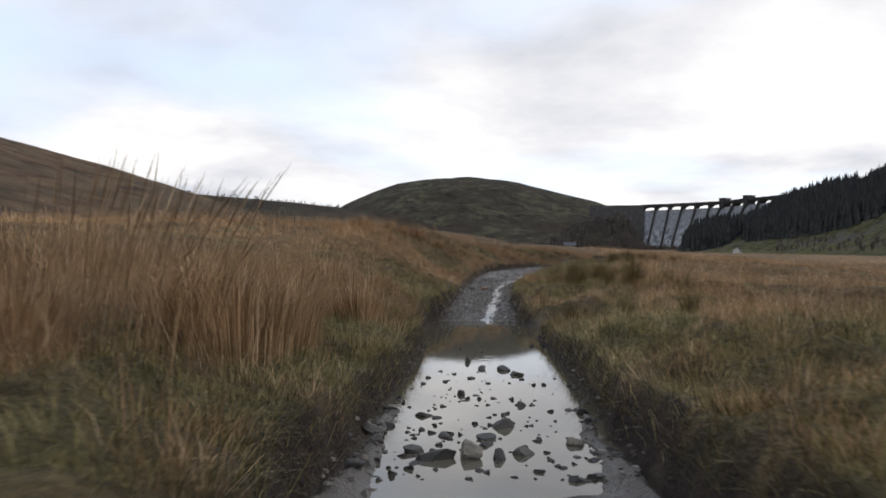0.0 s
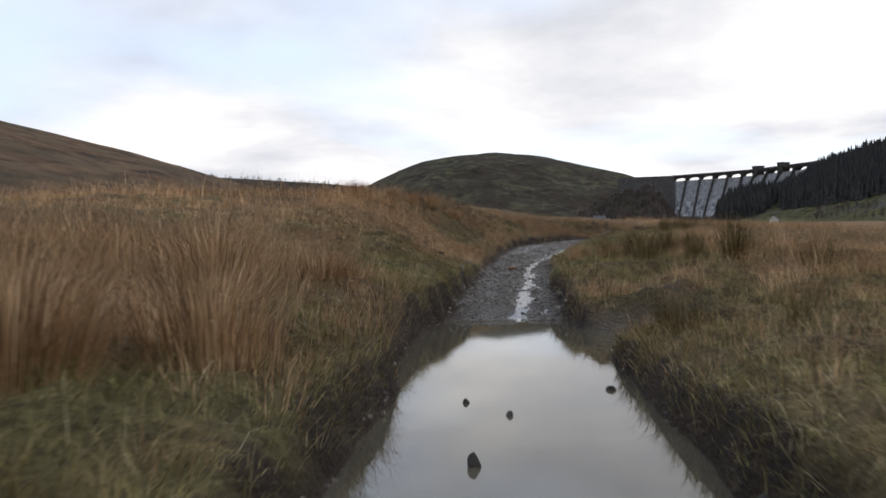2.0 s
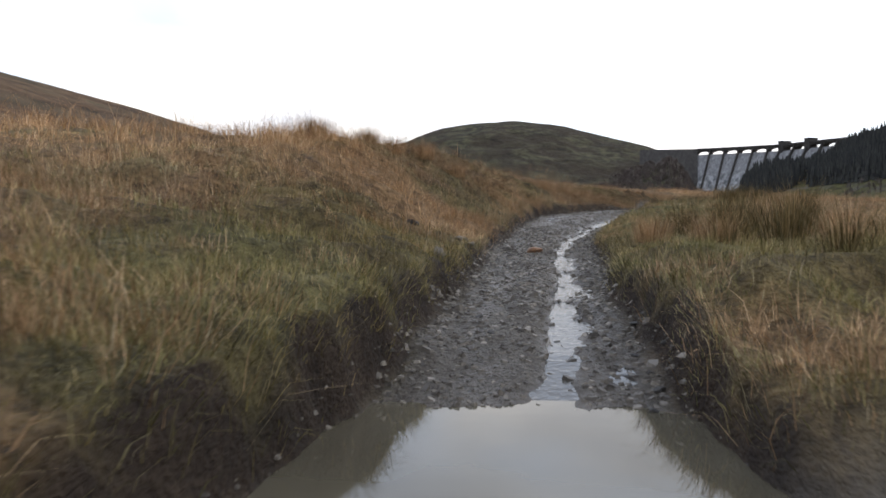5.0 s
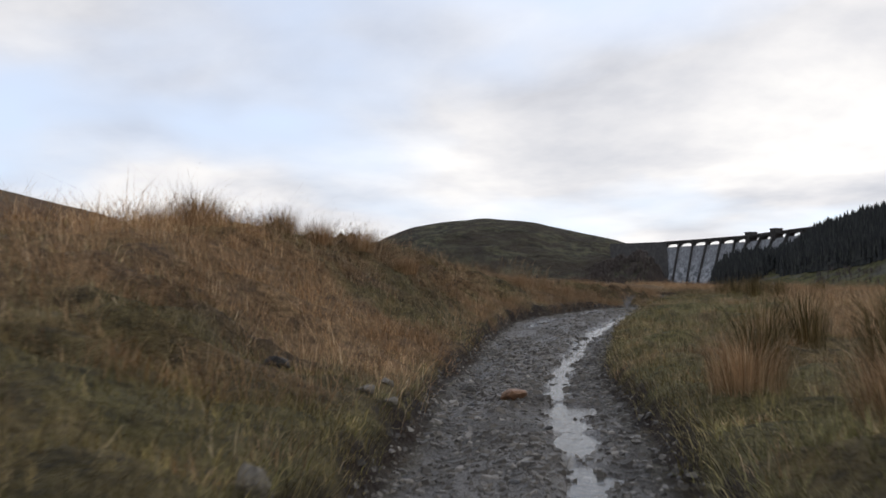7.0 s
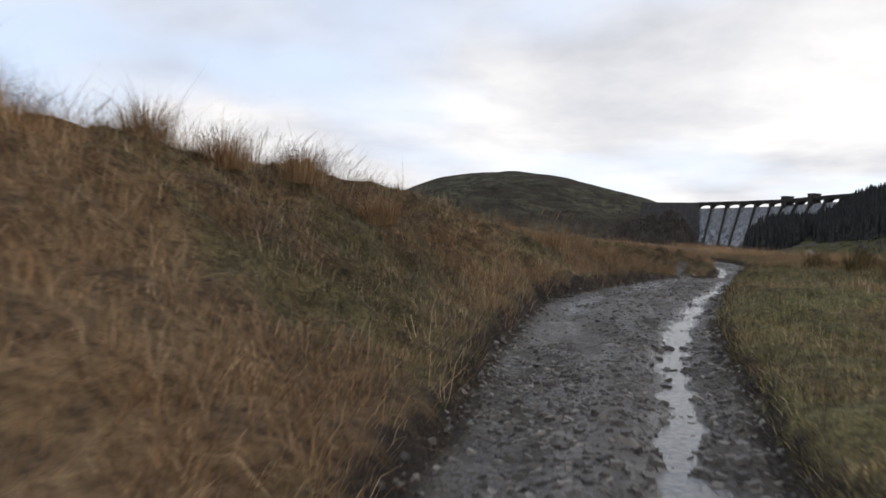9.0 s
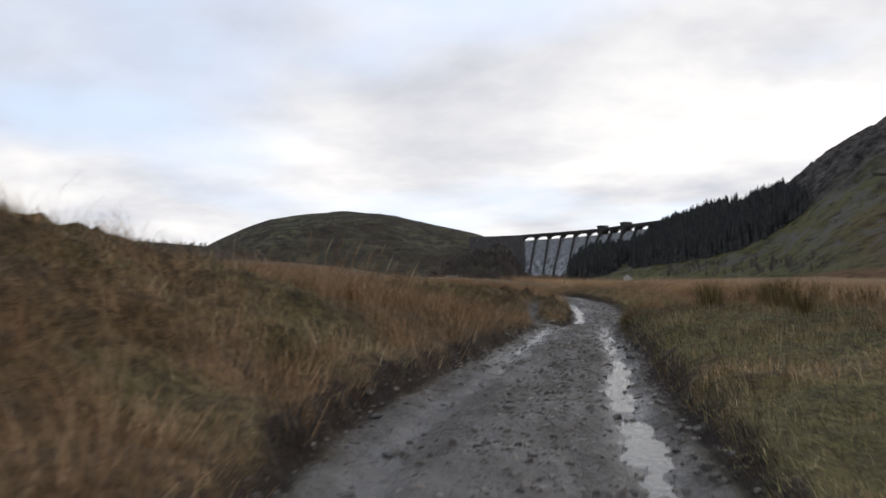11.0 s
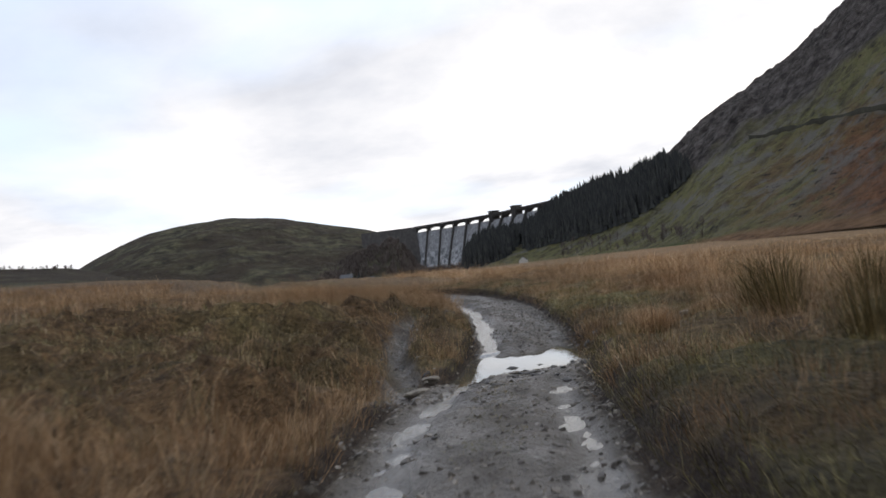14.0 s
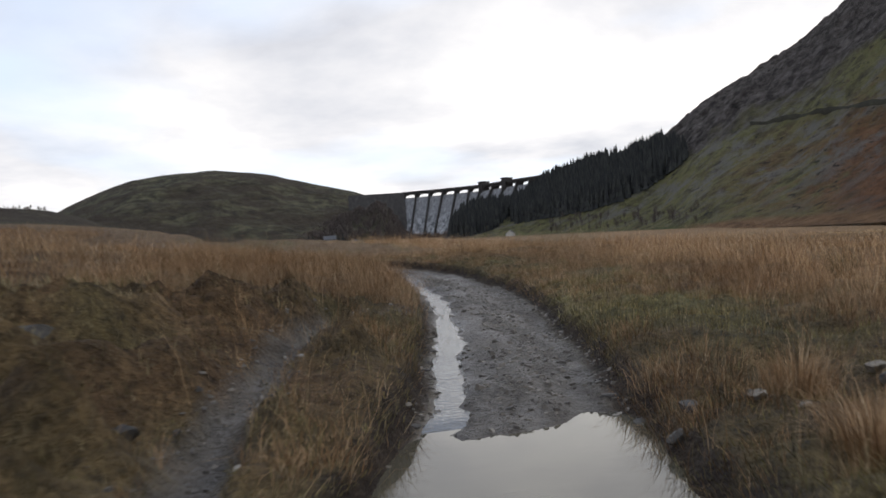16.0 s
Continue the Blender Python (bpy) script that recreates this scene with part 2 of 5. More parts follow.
def ground(x, y):
    """Height and masks: how much track, bare soil and green turf there is."""
    x, y = np.asarray(x, float), np.asarray(y, float)
    l, r, f = left_edge(y), right_edge(y), floor_z(y)
    dl, dr = l - x, x - r
    live = 1 - sstep(100, 103, y)
    bank_l = lerp(y, [0, 12, 17, 19, 24, 26, 30, 33, 36, 39, 43, 50, 62, 66, 70, 74, 84, 98], [.6, .6, .65, .85, .85, .58, .42, .34, .2, .26, .36, .42, .36, .2, .15, .4, .35, .3])
    bank_r = lerp(y, [0, 12, 17, 21, 22, 26, 30, 38, 46, 53, 62, 70, 79, 95], [.7, .68, .5, .42, .6, .6, .38, .26, .26, .38, .4, .36, .3, .3])
    # the slope to the left: a steady rise and a knoll of long grass, then flat moor
    d = np.maximum(dl, 0)
    rise = lerp(y, [0, 10, 22, 30, 38, 48, 58, 70, 100], [.13, .14, .17, .2, .15, .13, .11, .13, .12])
    slope = rise * 12 * (1 - np.exp(-d / 12)) + .025 * d * (1 - sstep(60, 120, d))
    knoll = 1.38 * sstep(.4, 5.0, d) * sstep(27, 42, y) * (1 - sstep(49, 62, y - .25 * d)) * (1 - .6 * sstep(9, 26, d))
    zl = bank_l * sstep(-.13, .14, dl) + slope + knoll
    e = np.maximum(dr, 0)
    roll = lerp(y, [0, 12.4, 25.1, 32.4, 43.2, 53.7, 64.5, 84.9], [.06, .06, .05, .03, .02, .03, .03, .03])
    zr = bank_r * sstep(-.13, .03 + lerp(y, [0, 46, 54, 72, 80], [.14, .14, .34, .34, .16]), dr) + roll * 9 * (1 - np.exp(-e / 9)) + .2 * sstep(2, 9, e) * fbm(x * .12, y * .12, 2, 44)
    zr = zr - 2.6 * sstep(5, 48, dr) * (1 - sstep(160, 340, y))
    away = np.maximum(dl, dr)
    hz = heath(x, y)
    hum = np.clip(.8 - 2.4 * np.abs(fbm(x * .7, y * .85, 2, 6)), -.3, 1)
    rough_turf = (.13 * fbm(x * .45, y * .45, 3, 2) + (.13 + .42 * hz * (1 - .7 * sstep(24, 27, y) * (1 - sstep(58, 62, y)) * sstep(5, 8, dl))) * hum + .05 * hz * (1 - 3 * np.abs(fbm(x * 1.5, y * 1.5, 2, 8)))
                  + .09 * fbm(x * 2.1, y * 2.1, 2, 7)
                  + .3 * np.clip(.75 - 2.2 * np.abs(fbm(x * .62, y * .62, 2, 96)), -.2, 1) * np.where(dr > 0, sstep(.1, .7, dr) * (1 - .8 * sstep(26, 34, y)), .5 * sstep(.1, .7, dl) * (1 - sstep(22, 28, y)))
                  + .34 * hz * sstep(62, 66, y) * fbm(x * 1.05, y * 1.5, 3, 98) + .1 * hz * (1 - 2.6 * np.abs(fbm(x * .95, y * 1.2, 2, 99))))
    off = sstep(.05, .6, away)
    z = f + np.where(dl > -.14, zl, 0) + np.where(dr > -.14, zr, 0) + rough_turf * off * lerp(away, [0, 40, 300], [1, 1, 4])
    on = (1 - sstep(-.26, -.06, away)) * live
    # ruts, middle ridge and stony unevenness on the track
    u = (x - l) / np.maximum(r - l, .5)
    wet_u = lerp(y, [22.8, 25.6, 28.6, 34.6, 41, 47.5, 53.7, 62.3, 68.5, 74], [.55, .6, .68, .66, .72, .8, .84, .86, .84, .8])
    wet_v = lerp(y, [47.5, 53.7, 60.1, 66.7, 70.3, 75.1, 80.5, 89, 97], [.22, .2, .2, .2, .2, .14, .17, .22, .3])
    dry = sstep(24, 25.5, y) * (1 - .85 * sstep(69.1, 70.3, y) * (1 - sstep(73.1, 74.2, y)))
    rut = (np.exp(-((u - wet_u) / .085) ** 2) * dry * lerp(y, [25.1, 53.7, 66.7, 74, 78.4], [1, 1, .7, .6, .15])
           + np.exp(-((u - wet_v) / .1) ** 2) * lerp(y, [43.2, 51.6, 74, 76.2, 95], [0, .6, .8, 1.1, 1.0]))
    rut = rut + .75 * np.exp(-((u - .2) / .14) ** 2) * lerp(y, [24.3, 25.6, 32.4, 47.5], [0, .4, .4, 0])
    stony = .06 * fbm(x * 2.6, y * 2.6, 4, 12) + .03 * fbm(x * .9, y * .9, 2, 13)
    z = z + on * (-.1 * rut + stony * (.6 + .7 * dry) * (1 - .2 * np.clip(rut, 0, 1)) + .05 * np.exp(-((u - .5) / .2) ** 2) * dry)
    z = z + 3.6 * sstep(85, 170, y) * (1 - sstep(-5, 45, x)) * (1 - sstep(330, 520, y))
    z = z + .3 * np.exp(-((y - 57.5) / 4) ** 2) * sstep(.6, 2.2, dl) * (1 - sstep(9, 16, dl))
    z = z - .13 * np.exp(-((x - CP[0]) / .2) ** 2 - ((y - CP[1]) / .6) ** 2)
    # scree at the foot of both banks
    z = z + on * .07 * (sstep(.86, 1.0, u) + sstep(.14, 0.0, u)) * (1 + fbm(x * 3, y * 3, 2, 70))
    # stony margins of the ford
    z = z + on * (1 - sstep(8.5, 12, y)) * .2 * (sstep(.80, .98, u) + sstep(.2, .02, u)) * (1 + .5 * fbm(x * 2, y * 2, 2, 71))
    g, p = gully(x, y), inlet(x, y)
    z = z - .24 * g * (dl > -.1)
    pool_floor = -.14 + .05 * fbm(x * 1.5, y * 1.5, 2, 81)
    z = np.where((dr > -.3), z * (1 - p) + pool_floor * p, z)
    # peat cut on the far side of the pool, and two cut faces in the left slope
    cut = np.exp(-((x - 4.6) / 1.6) ** 2 - ((y - 23.3) / .75) ** 2) * (dr > 0)
    scar = np.exp(-((x + .95) / .9) ** 2 - ((y - 34.7) / .7) ** 2) * (dl > 0) + .8 * np.exp(-((x - 1.55) / .5) ** 2 - ((y - 43) / 1.6) ** 2) * (dl > 0)
    scar_r = np.exp(-((x - 16.6) / 1.4) ** 2 - ((y - 73.2) / .9) ** 2)
    z = z - .16 * cut - .05 * scar - .05 * scar_r
    track = np.clip(on + g * (dl > -.1) + p, 0, 1)
    soil = np.clip(np.maximum(sstep(-.24, -.1, away) * (1 - sstep(.08, .2, away - np.where(dr > 0, lerp(y, [48, 56, 70, 78], [0, .12, .14, 0]), 0) + .2 * fbm(x * 2.4, y * 2.4, 2, 21))) * live, 0)
                   + cut * .9 + .55 * scar + scar_r * .4 + .5 * p + .1 * g * (dl > -.1), 0, 1)
    damp = np.clip(on * (rut * 1.1 + .35 * (fbm(x * .8, y * .5, 3, 55) > .15) * dry), 0, 1)
    return z, track, soil, away, dl, dr, damp


def ground_z(x, y):
    return ground(x, y)[0]


# cross-spacing: fine on the track, coarser with distance
def spread(fine, step, mid_to, mid_step, out_to, growth):
    v = list(np.arange(0, fine, step))
    s = mid_step
    while v[-1] < out_to:
        v.append(v[-1] + s)
        if v[-1] > mid_to:
            s *= growth
    return np.array(v)


half = spread(2.4, .08, 8, .17, 4500, 1.17)
U = np.concatenate([-half[:0:-1], half])
fwd = spread(97, .12, 98, .25, 4800, 1.17)
back = spread(2, .25, 3, .4, 600, 1.25)
Y = np.concatenate([-back[:0:-1], fwd])
GY, GU = np.meshgrid(Y, U, indexing='ij')
GX = mid(GY) * (1 - sstep(104, 400, GY)) + GU
GZ, G_TRACK, G_SOIL, G_AWAY, G_DL, G_DR, G_DAMP = ground(GX, GY)


def green(x, y):
    """Where the turf is short and green rather than tall and straw-coloured: 0 .. 1."""
    l, r = left_edge(y), right_edge(y)
    dl, dr = l - x, x - r
    n = .5 + .38 * fbm(x * .33, y * .33, 3, 61) + .4 * fbm(x * 1.05, y * 1.05, 2, 62)
    gl = lerp(y, [0, 7.8, 20.9, 25.1, 27.3, 31.4, 33.5, 38.9, 47.5, 55.8, 64.5, 68.5, 79.5, 83.8], [.72, .7, .45, .9, .9, .85, .5, .3, .35, .1, .1, .3, .35, .1]) * (1 - .75 * sstep(1.0, 3.0, dl))
    gl = np.maximum(gl, .18 * sstep(43, 46, y) * (1 - sstep(53, 57, y)) * (1 - .6 * sstep(4, 8, dl)))
    gl = np.maximum(gl, .68 * sstep(24, 26, y) * (1 - sstep(33, 37, y)) * (1 - .9 * sstep(2.0, 4.5, dl)))
    gl = np.maximum(gl, .22 * sstep(64, 67, y) * (1 - sstep(77, 81, y)) * (1 - .5 * sstep(7, 12, dl)))
    gl = gl + .08 * lerp(y, [15.1, 25.1, 34.6, 43.2], [0, 1, 1, 0]) * sstep(3, 6, dl)
    gr = lerp(y, [0, 10.1, 20.9, 26.2, 30.3, 36.7, 49.6, 60.1, 66.7, 72.2, 80.5, 89], [.6, .6, .55, .6, .8, .9, .9, .85, .7, .45, .65, .35])
    gr = gr * (1 - lerp(y, [0, 25.1, 32.4, 35.6, 48.5, 55.8, 64.5, 74], [.35, .45, .6, .7, .75, .7, .8, .8]) * sstep(1.8, 4.6, dr - lerp(y, [0, 44, 50, 66, 70], [0, 0, 1.4, 1.8, 0])))
    g = np.where(dl > 0, gl, gr)
    return np.clip(g * 1.2 + (n - .5) * 1.6 - .1, 0, 1)


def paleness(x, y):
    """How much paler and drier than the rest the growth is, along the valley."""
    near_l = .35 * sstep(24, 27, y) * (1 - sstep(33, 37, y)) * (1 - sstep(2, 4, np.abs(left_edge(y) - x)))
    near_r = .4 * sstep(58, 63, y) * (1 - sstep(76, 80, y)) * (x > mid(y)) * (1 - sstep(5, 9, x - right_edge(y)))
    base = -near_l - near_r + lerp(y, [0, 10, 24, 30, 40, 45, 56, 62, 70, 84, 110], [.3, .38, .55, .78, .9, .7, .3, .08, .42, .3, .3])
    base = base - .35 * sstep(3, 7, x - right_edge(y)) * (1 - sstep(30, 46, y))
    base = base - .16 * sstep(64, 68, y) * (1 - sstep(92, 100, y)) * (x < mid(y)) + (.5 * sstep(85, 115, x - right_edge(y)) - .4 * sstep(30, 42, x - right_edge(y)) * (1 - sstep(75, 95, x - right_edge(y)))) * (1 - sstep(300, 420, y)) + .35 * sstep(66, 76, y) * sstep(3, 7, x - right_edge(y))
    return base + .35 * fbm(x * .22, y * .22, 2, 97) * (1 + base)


# ---------------------------------------------------------------- materials of the land
m_ground = Mat("moor_ground", rough=.9, spec=.3)
A_tr, A_so, A_gr = m_ground.attr("track"), m_ground.attr("soil"), m_ground.attr("green")
n_big, n_mid, n_fine = m_ground.noise(.35, 4), m_ground.noise(2.2, 5, .6), m_ground.noise(24, 5, .65)
straw = m_ground.ramp(n_mid, [(.25, (.045, .028, .015)), (.5, (.11, .068, .033)), (.75, (.19, .12, .06))])
turf = m_ground.ramp(n_mid, [(.25, (.036, .033, .013)), (.5, (.08, .07, .027)), (.78, (.13, .108, .045))])
veg = m_ground.mix(A_gr, straw, turf)
veg = m_ground.mix(m_ground.ramp(n_big, [(.4, 0.0), (.7, .45)]), veg, (.05, .029, .014))
veg = m_ground.mix(1.0, veg, m_ground.ramp(m_ground.noise(8, 5, .7), [(.34, .4), (.5, 1.0), (.66, 1.5)]), 'MULTIPLY')
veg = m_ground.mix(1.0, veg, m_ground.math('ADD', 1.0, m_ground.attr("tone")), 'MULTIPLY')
peat = m_ground.ramp(m_ground.mix(.5, n_fine, n_mid), [(.34, (.012, .008, .006)), (.5, (.036, .024, .016)), (.64, (.075, .053, .036))])
grit = m_ground.voronoi(34, "Color")
gritv = m_ground.ramp(grit, [(.1, (.045, .039, .033)), (.5, (.105, .093, .079)), (.9, (.2, .18, .155))])
mud = m_ground.ramp(n_mid, [(.3, (.06, .051, .042)), (.55, (.115, .1, .084)), (.75, (.175, .155, .132))])
way = m_ground.mix(m_ground.ramp(m_ground.noise(1.3, 4, .6), [(.42, .05), (.64, .8)]), mud, gritv)
way = m_ground.mix(m_ground.ramp(m_ground.attr("streak"), [(.46, 0.0), (.68, .85)]), way, (.2, .182, .162))
way = m_ground.mix(m_ground.math('MULTIPLY', m_ground.attr("mire"), .6), way, m_ground.ramp(n_mid, [(.3, (.1, .088, .074)), (.7, (.2, .18, .155))]))
col = m_ground.mix(A_so, veg, peat)
A_da = m_ground.attr("damp")
way = m_ground.mix(m_ground.math('MULTIPLY', A_da, .55), way, (.022, .02, .018))
m_ground.color(m_ground.mix(A_tr, col, way))
wet = m_ground.ramp(m_ground.noise(1.1, 4, .6, stretch=(1.6, .5, 1)), [(.38, .42), (.62, .8)])
wet = m_ground.mix(m_ground.ramp(A_da, [(.3, 0.0), (.9, 1.0)]), wet, .22)
m_ground.rough(m_ground.mix(A_tr, .95, wet))
hgt = m_ground.math('ADD', m_ground.math('ADD', m_ground.math('MULTIPLY', m_ground.voronoi(34), -.5), m_ground.math('MULTIPLY', m_ground.voronoi(13), -.9)), m_ground.math('MULTIPLY', n_fine, .8))
hgt = m_ground.math('ADD', hgt, m_ground.math('MULTIPLY', m_ground.noise(6, 5, .7), 2.2))
hgt = m_ground.math('MULTIPLY', hgt, m_ground.math('SUBTRACT', 1.15, A_da))
m_ground.bump(hgt, 1.0, .045)

me = mesh_from("ground", np.stack([GX, GY, GZ], -1).reshape(-1, 3), grid_faces(*GX.shape), m_ground.m)
floats(me, "track", G_TRACK.ravel())
floats(me, "soil", G_SOIL.ravel())
floats(me, "damp", G_DAMP.ravel())
G_U = (GX - left_edge(GY)) / np.maximum(right_edge(GY) - left_edge(GY), .5)
floats(me, "streak", (.5 + .5 * fbm(G_U * 7, GY * .3, 3, 73)).ravel())
floats(me, "mire", (sstep(52, 57, GY) * (1 - sstep(68.5, 70, GY)) * np.clip(.6 + .9 * fbm(GX * .8, GY * .5, 3, 74), 0, 1)).ravel())
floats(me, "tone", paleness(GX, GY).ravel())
floats(me, "green", green(GX, GY).ravel())
tagged(new("ground", me), "rough moorland ground with a rutted stony track", "ground", kind="structure")

# ---------------------------------------------------------------- water
m_water = Mat("muddy_water", rough=.03, spec=.5)
m_water.color(m_water.ramp(m_water.noise(.7, 3), [(.3, (.075, .066, .046)), (.7, (.11, .098, .07))]))
m_water.bump(m_water.noise(5, 2, .5), .05, .012)
m_rill = Mat("running_water", rough=.06, spec=.5)
m_rill.color((.07, .064, .055))
m_rill.bump(m_rill.math('ADD', m_rill.noise(4.5, 4, .6, stretch=(.55, 1.8, 1)), m_rill.noise(14, 2, .5)), .32, .03)


def sheet(name, x0, x1, y0, y1, z, label):
    nx, ny = max(2, int((x1 - x0) / .5)), max(2, int((y1 - y0) / .5))
    gx, gy = np.meshgrid(np.linspace(x0, x1, nx), np.linspace(y0, y1, ny))
    w = mesh_from(name, np.stack([gx, gy, np.full_like(gx, z)], -1).reshape(-1, 3), grid_faces(ny, nx), m_water.m)
    return tagged(new(name, w), label, "puddle", kind="structure")


sheet("water_ford", -2.6, 7.0, 2.0, 25.2, 0.0, "long still muddy puddle flooding the track")
sheet("water_puddle", 10.6, 16.2, 70.4, 75.4, 1.69, "still puddle lying across the track")


def rill(name, frac, y0, y1, width, lift, label):
    """A thin stream that follows one rut."""
    ys = np.arange(y0, y1, .12)
    us = np.linspace(-1, 1, 9)
    yy, uu = np.meshgrid(ys, us, indexing='ij')
    l, r = left_edge(yy), right_edge(yy)
    fr = lerp(yy, *frac)
    w = lerp(yy, *width) * (1 + .35 * fbm(yy * .9, 2.2, 3, 91))
    xx = l + fr * (r - l) + uu * w / 2
    zz = floor_z(yy) + lerp(yy, *lift)
    wm = mesh_from(name, np.stack([xx, yy, zz], -1).reshape(-1, 3), grid_faces(len(ys), 9), m_rill.m)
    return tagged(new(name, wm), label, "stream", kind="structure")


rill("water_rill_1", ([24.3, 25.6, 28.6, 34.6, 41, 47.5, 53.7, 62.3, 68.5], [.55, .6, .68, .66, .72, .8, .84, .86, .84]), 24, 69,
     ([24.3, 25.3, 26.2, 32.4, 39.9, 47.5, 51.6, 55.8, 62.3, 68.5], [1.9, 1.5, 1.0, .95, .9, .8, .8, .7, .6, .5]), ([24, 40, 46, 58, 69], [-.03, -.034, -.058, -.066, -.07]), "shallow water running down a wheel rut")
rill("water_rill_2", ([51.6, 60.1, 66.7, 70.3, 75.1, 80.5, 89, 97], [.2, .2, .2, .2, .16, .18, .24, .3]), 52.7, 97,
     ([51.6, 60.1, 66.7, 70.3, 74, 80.5, 87, 97], [.5, .4, .4, .5, 1.1, 1.0, 1.0, .8]), ([52, 58, 68, 72, 97], [-.066, -.066, -.064, -.045, -.045]), "shallow stream running along a worn rut")

sheet("water_pool", CP[0] - .32, CP[0] + .32, CP[1] - .9, CP[1] + .9, float(floor_z(CP[1])) - .03, "small muddy pool in the middle of the track")

# ---------------------------------------------------------------- hills far off
O = (6.0, 34.0, 2.2)


def hill(name, knots, els, crest, foot, drop, material, label, rough=1.0, seed=0, na=260, nr=70, shape=1.0, crag=0.0):
    """A hill round the point O: its skyline in degrees over azimuths, crest and foot distances."""
    az = np.linspace(knots[0], knots[-1], na)
    el = sum(np.interp(az + o, knots, els) for o in (-.5, -.25, 0, .25, .5)) / 5
    rc, rf = np.interp(az, *crest), np.interp(az, *foot)
    t = np.concatenate([np.linspace(0, 1, nr), np.linspace(1.06, 1.6, 8)])
    A, T = np.meshgrid(az, t, indexing='ij')
    R = rf[:, None] + (rc - rf)[:, None] * T
    base = floor_z(rf)[:, None] + drop
    top = O[2] + rc * np.tan(np.radians(el))
    s = np.where(T <= 1, (sstep(0, 1, T) * (1 - shape) + T * shape), 1 - .35 * (T - 1))
    X, Yh = O[0] + R * np.sin(np.radians(A)), O[1] + R * np.cos(np.radians(A))
    amp = rough * (top - base[:, 0])[:, None] * .06 * np.clip(4 * T, 0, 1)
    Z = base + (top[:, None] - base) * s + amp * (fbm(X / 40, Yh / 40, 4, seed) - .1) * (1 - .8 * np.exp(-((T - 1) / .12) ** 2))
    Z = Z + .1 * amp * fbm(X / 6, Yh / 6, 3, seed + 3)
    Z = Z + crag * sstep(.5, .68, T) * (1 - .45 * sstep(.93, 1, T)) * (np.abs(fbm(X / 26, Yh / 26, 5, seed + 9, .65)) * -11 + 3.5 + 2.4 * np.abs(fbm(X / 8, Yh / 8, 3, seed + 12)))
    h = mesh_from(name, np.stack([X, Yh, Z], -1).reshape(-1, 3), grid_faces(na, len(t)), material)
    floats(h, "up", np.clip(T, 0, 1).ravel())
    floats(h, "az", A.ravel())
    tagged(new(name, h), label, "hill", kind="structure")
    return A, T, X, Yh, Z


m_moss = Mat("far_green_hill", rough=.95, spec=.1)
c1 = m_moss.ramp(m_moss.noise(.07, 9, .72), [(.38, (.022, .021, .017)), (.46, (.046, .043, .028)), (.53, (.073, .069, .04)), (.62, (.105, .094, .06))])
c2 = m_moss.ramp(m_moss.noise(.014, 6, .7), [(.40, 0.0), (.58, .85)])
m_moss.color(m_moss.mix(c2, c1, (.04, .031, .023)))
m_moss.bump(m_moss.noise(.09, 7, .65), 1.0, 6.0)

m_slope = Mat("bracken_slope", rough=.95, spec=.1)
c1 = m_slope.ramp(m_slope.noise(.11, 6, .62), [(.34, (.04, .026, .017)), (.47, (.1, .062, .037)), (.58, (.145, .095, .055)), (.7, (.085, .072, .04))])
m_slope.color(m_slope.mix(m_slope.ramp(m_slope.noise(.03, 6, .65), [(.45, 0.0), (.6, .75)]), c1, (.06, .052, .032)))
m_slope.bump(m_slope.noise(.5, 6, .6), .8, .6)

m_crag = Mat("mountain_side", rough=.92, spec=.15)
up = m_crag.attr("up")
grassy = m_crag.ramp(m_crag.noise(.12, 9, .72), [(.36, (.05, .043, .025)), (.46, (.1, .094, .043)), (.55, (.155, .148, .06)), (.66, (.12, .092, .054))])
brack = m_crag.ramp(m_crag.noise(.16, 8, .72), [(.36, (.06, .028, .016)), (.5, (.15, .068, .034)), (.62, (.21, .1, .05)), (.74, (.11, .086, .044))])
rock = m_crag.ramp(m_crag.noise(.16, 10, .75, .3), [(.36, (.018, .015, .0135)), (.46, (.052, .044, .039)), (.55, (.1, .087, .078)), (.66, (.165, .146, .132))])
wob = m_crag.math('ADD', up, m_crag.math('MULTIPLY', m_crag.math('SUBTRACT', m_crag.noise(.025, 8, .68), .5), .3))
# bracken in slanting patches over the lower half
low = m_crag.ramp(wob, [(.03, .1), (.1, 1.0), (.3, .9), (.46, 0.0)])
patch = m_crag.ramp(m_crag.noise(.03, 9, .7, .3), [(.42, 0.0), (.51, 1.0)])
spur = m_crag.ramp(m_crag.math('MULTIPLY', m_crag.attr("az"), .01), [(.33, 0.0), (.43, 1.0)])
cc = m_crag.mix(m_crag.math('MULTIPLY', m_crag.math('MULTIPLY', low, patch), spur), grassy, brack)
# grey scree in tongues, dark outcrops in short lines
scree = m_crag.ramp(m_crag.noise(.05, 10, .76, .2), [(.49, 0.0), (.58, .85)])
cc = m_crag.mix(m_crag.math('MULTIPLY', scree, m_crag.ramp(wob, [(.1, .3), (.3, 1.0)])), cc, (.15, .14, .126))
line = m_crag.ramp(m_crag.noise(.14, 7, .72, stretch=(1, 1, 2.5)), [(.58, 0.0), (.64, .9)])
cc = m_crag.mix(line, cc, (.022, .02, .017))
foot_band = m_crag.ramp(m_crag.math('ADD', up, m_crag.math('MULTIPLY', m_crag.math('SUBTRACT', m_crag.noise(.03, 5, .6), .5), .06)), [(.045, 1.0), (.075, 0.0)])
pasture = m_crag.ramp(m_crag.noise(.2, 6, .65), [(.35, (.05, .06, .024)), (.6, (.09, .105, .038))])
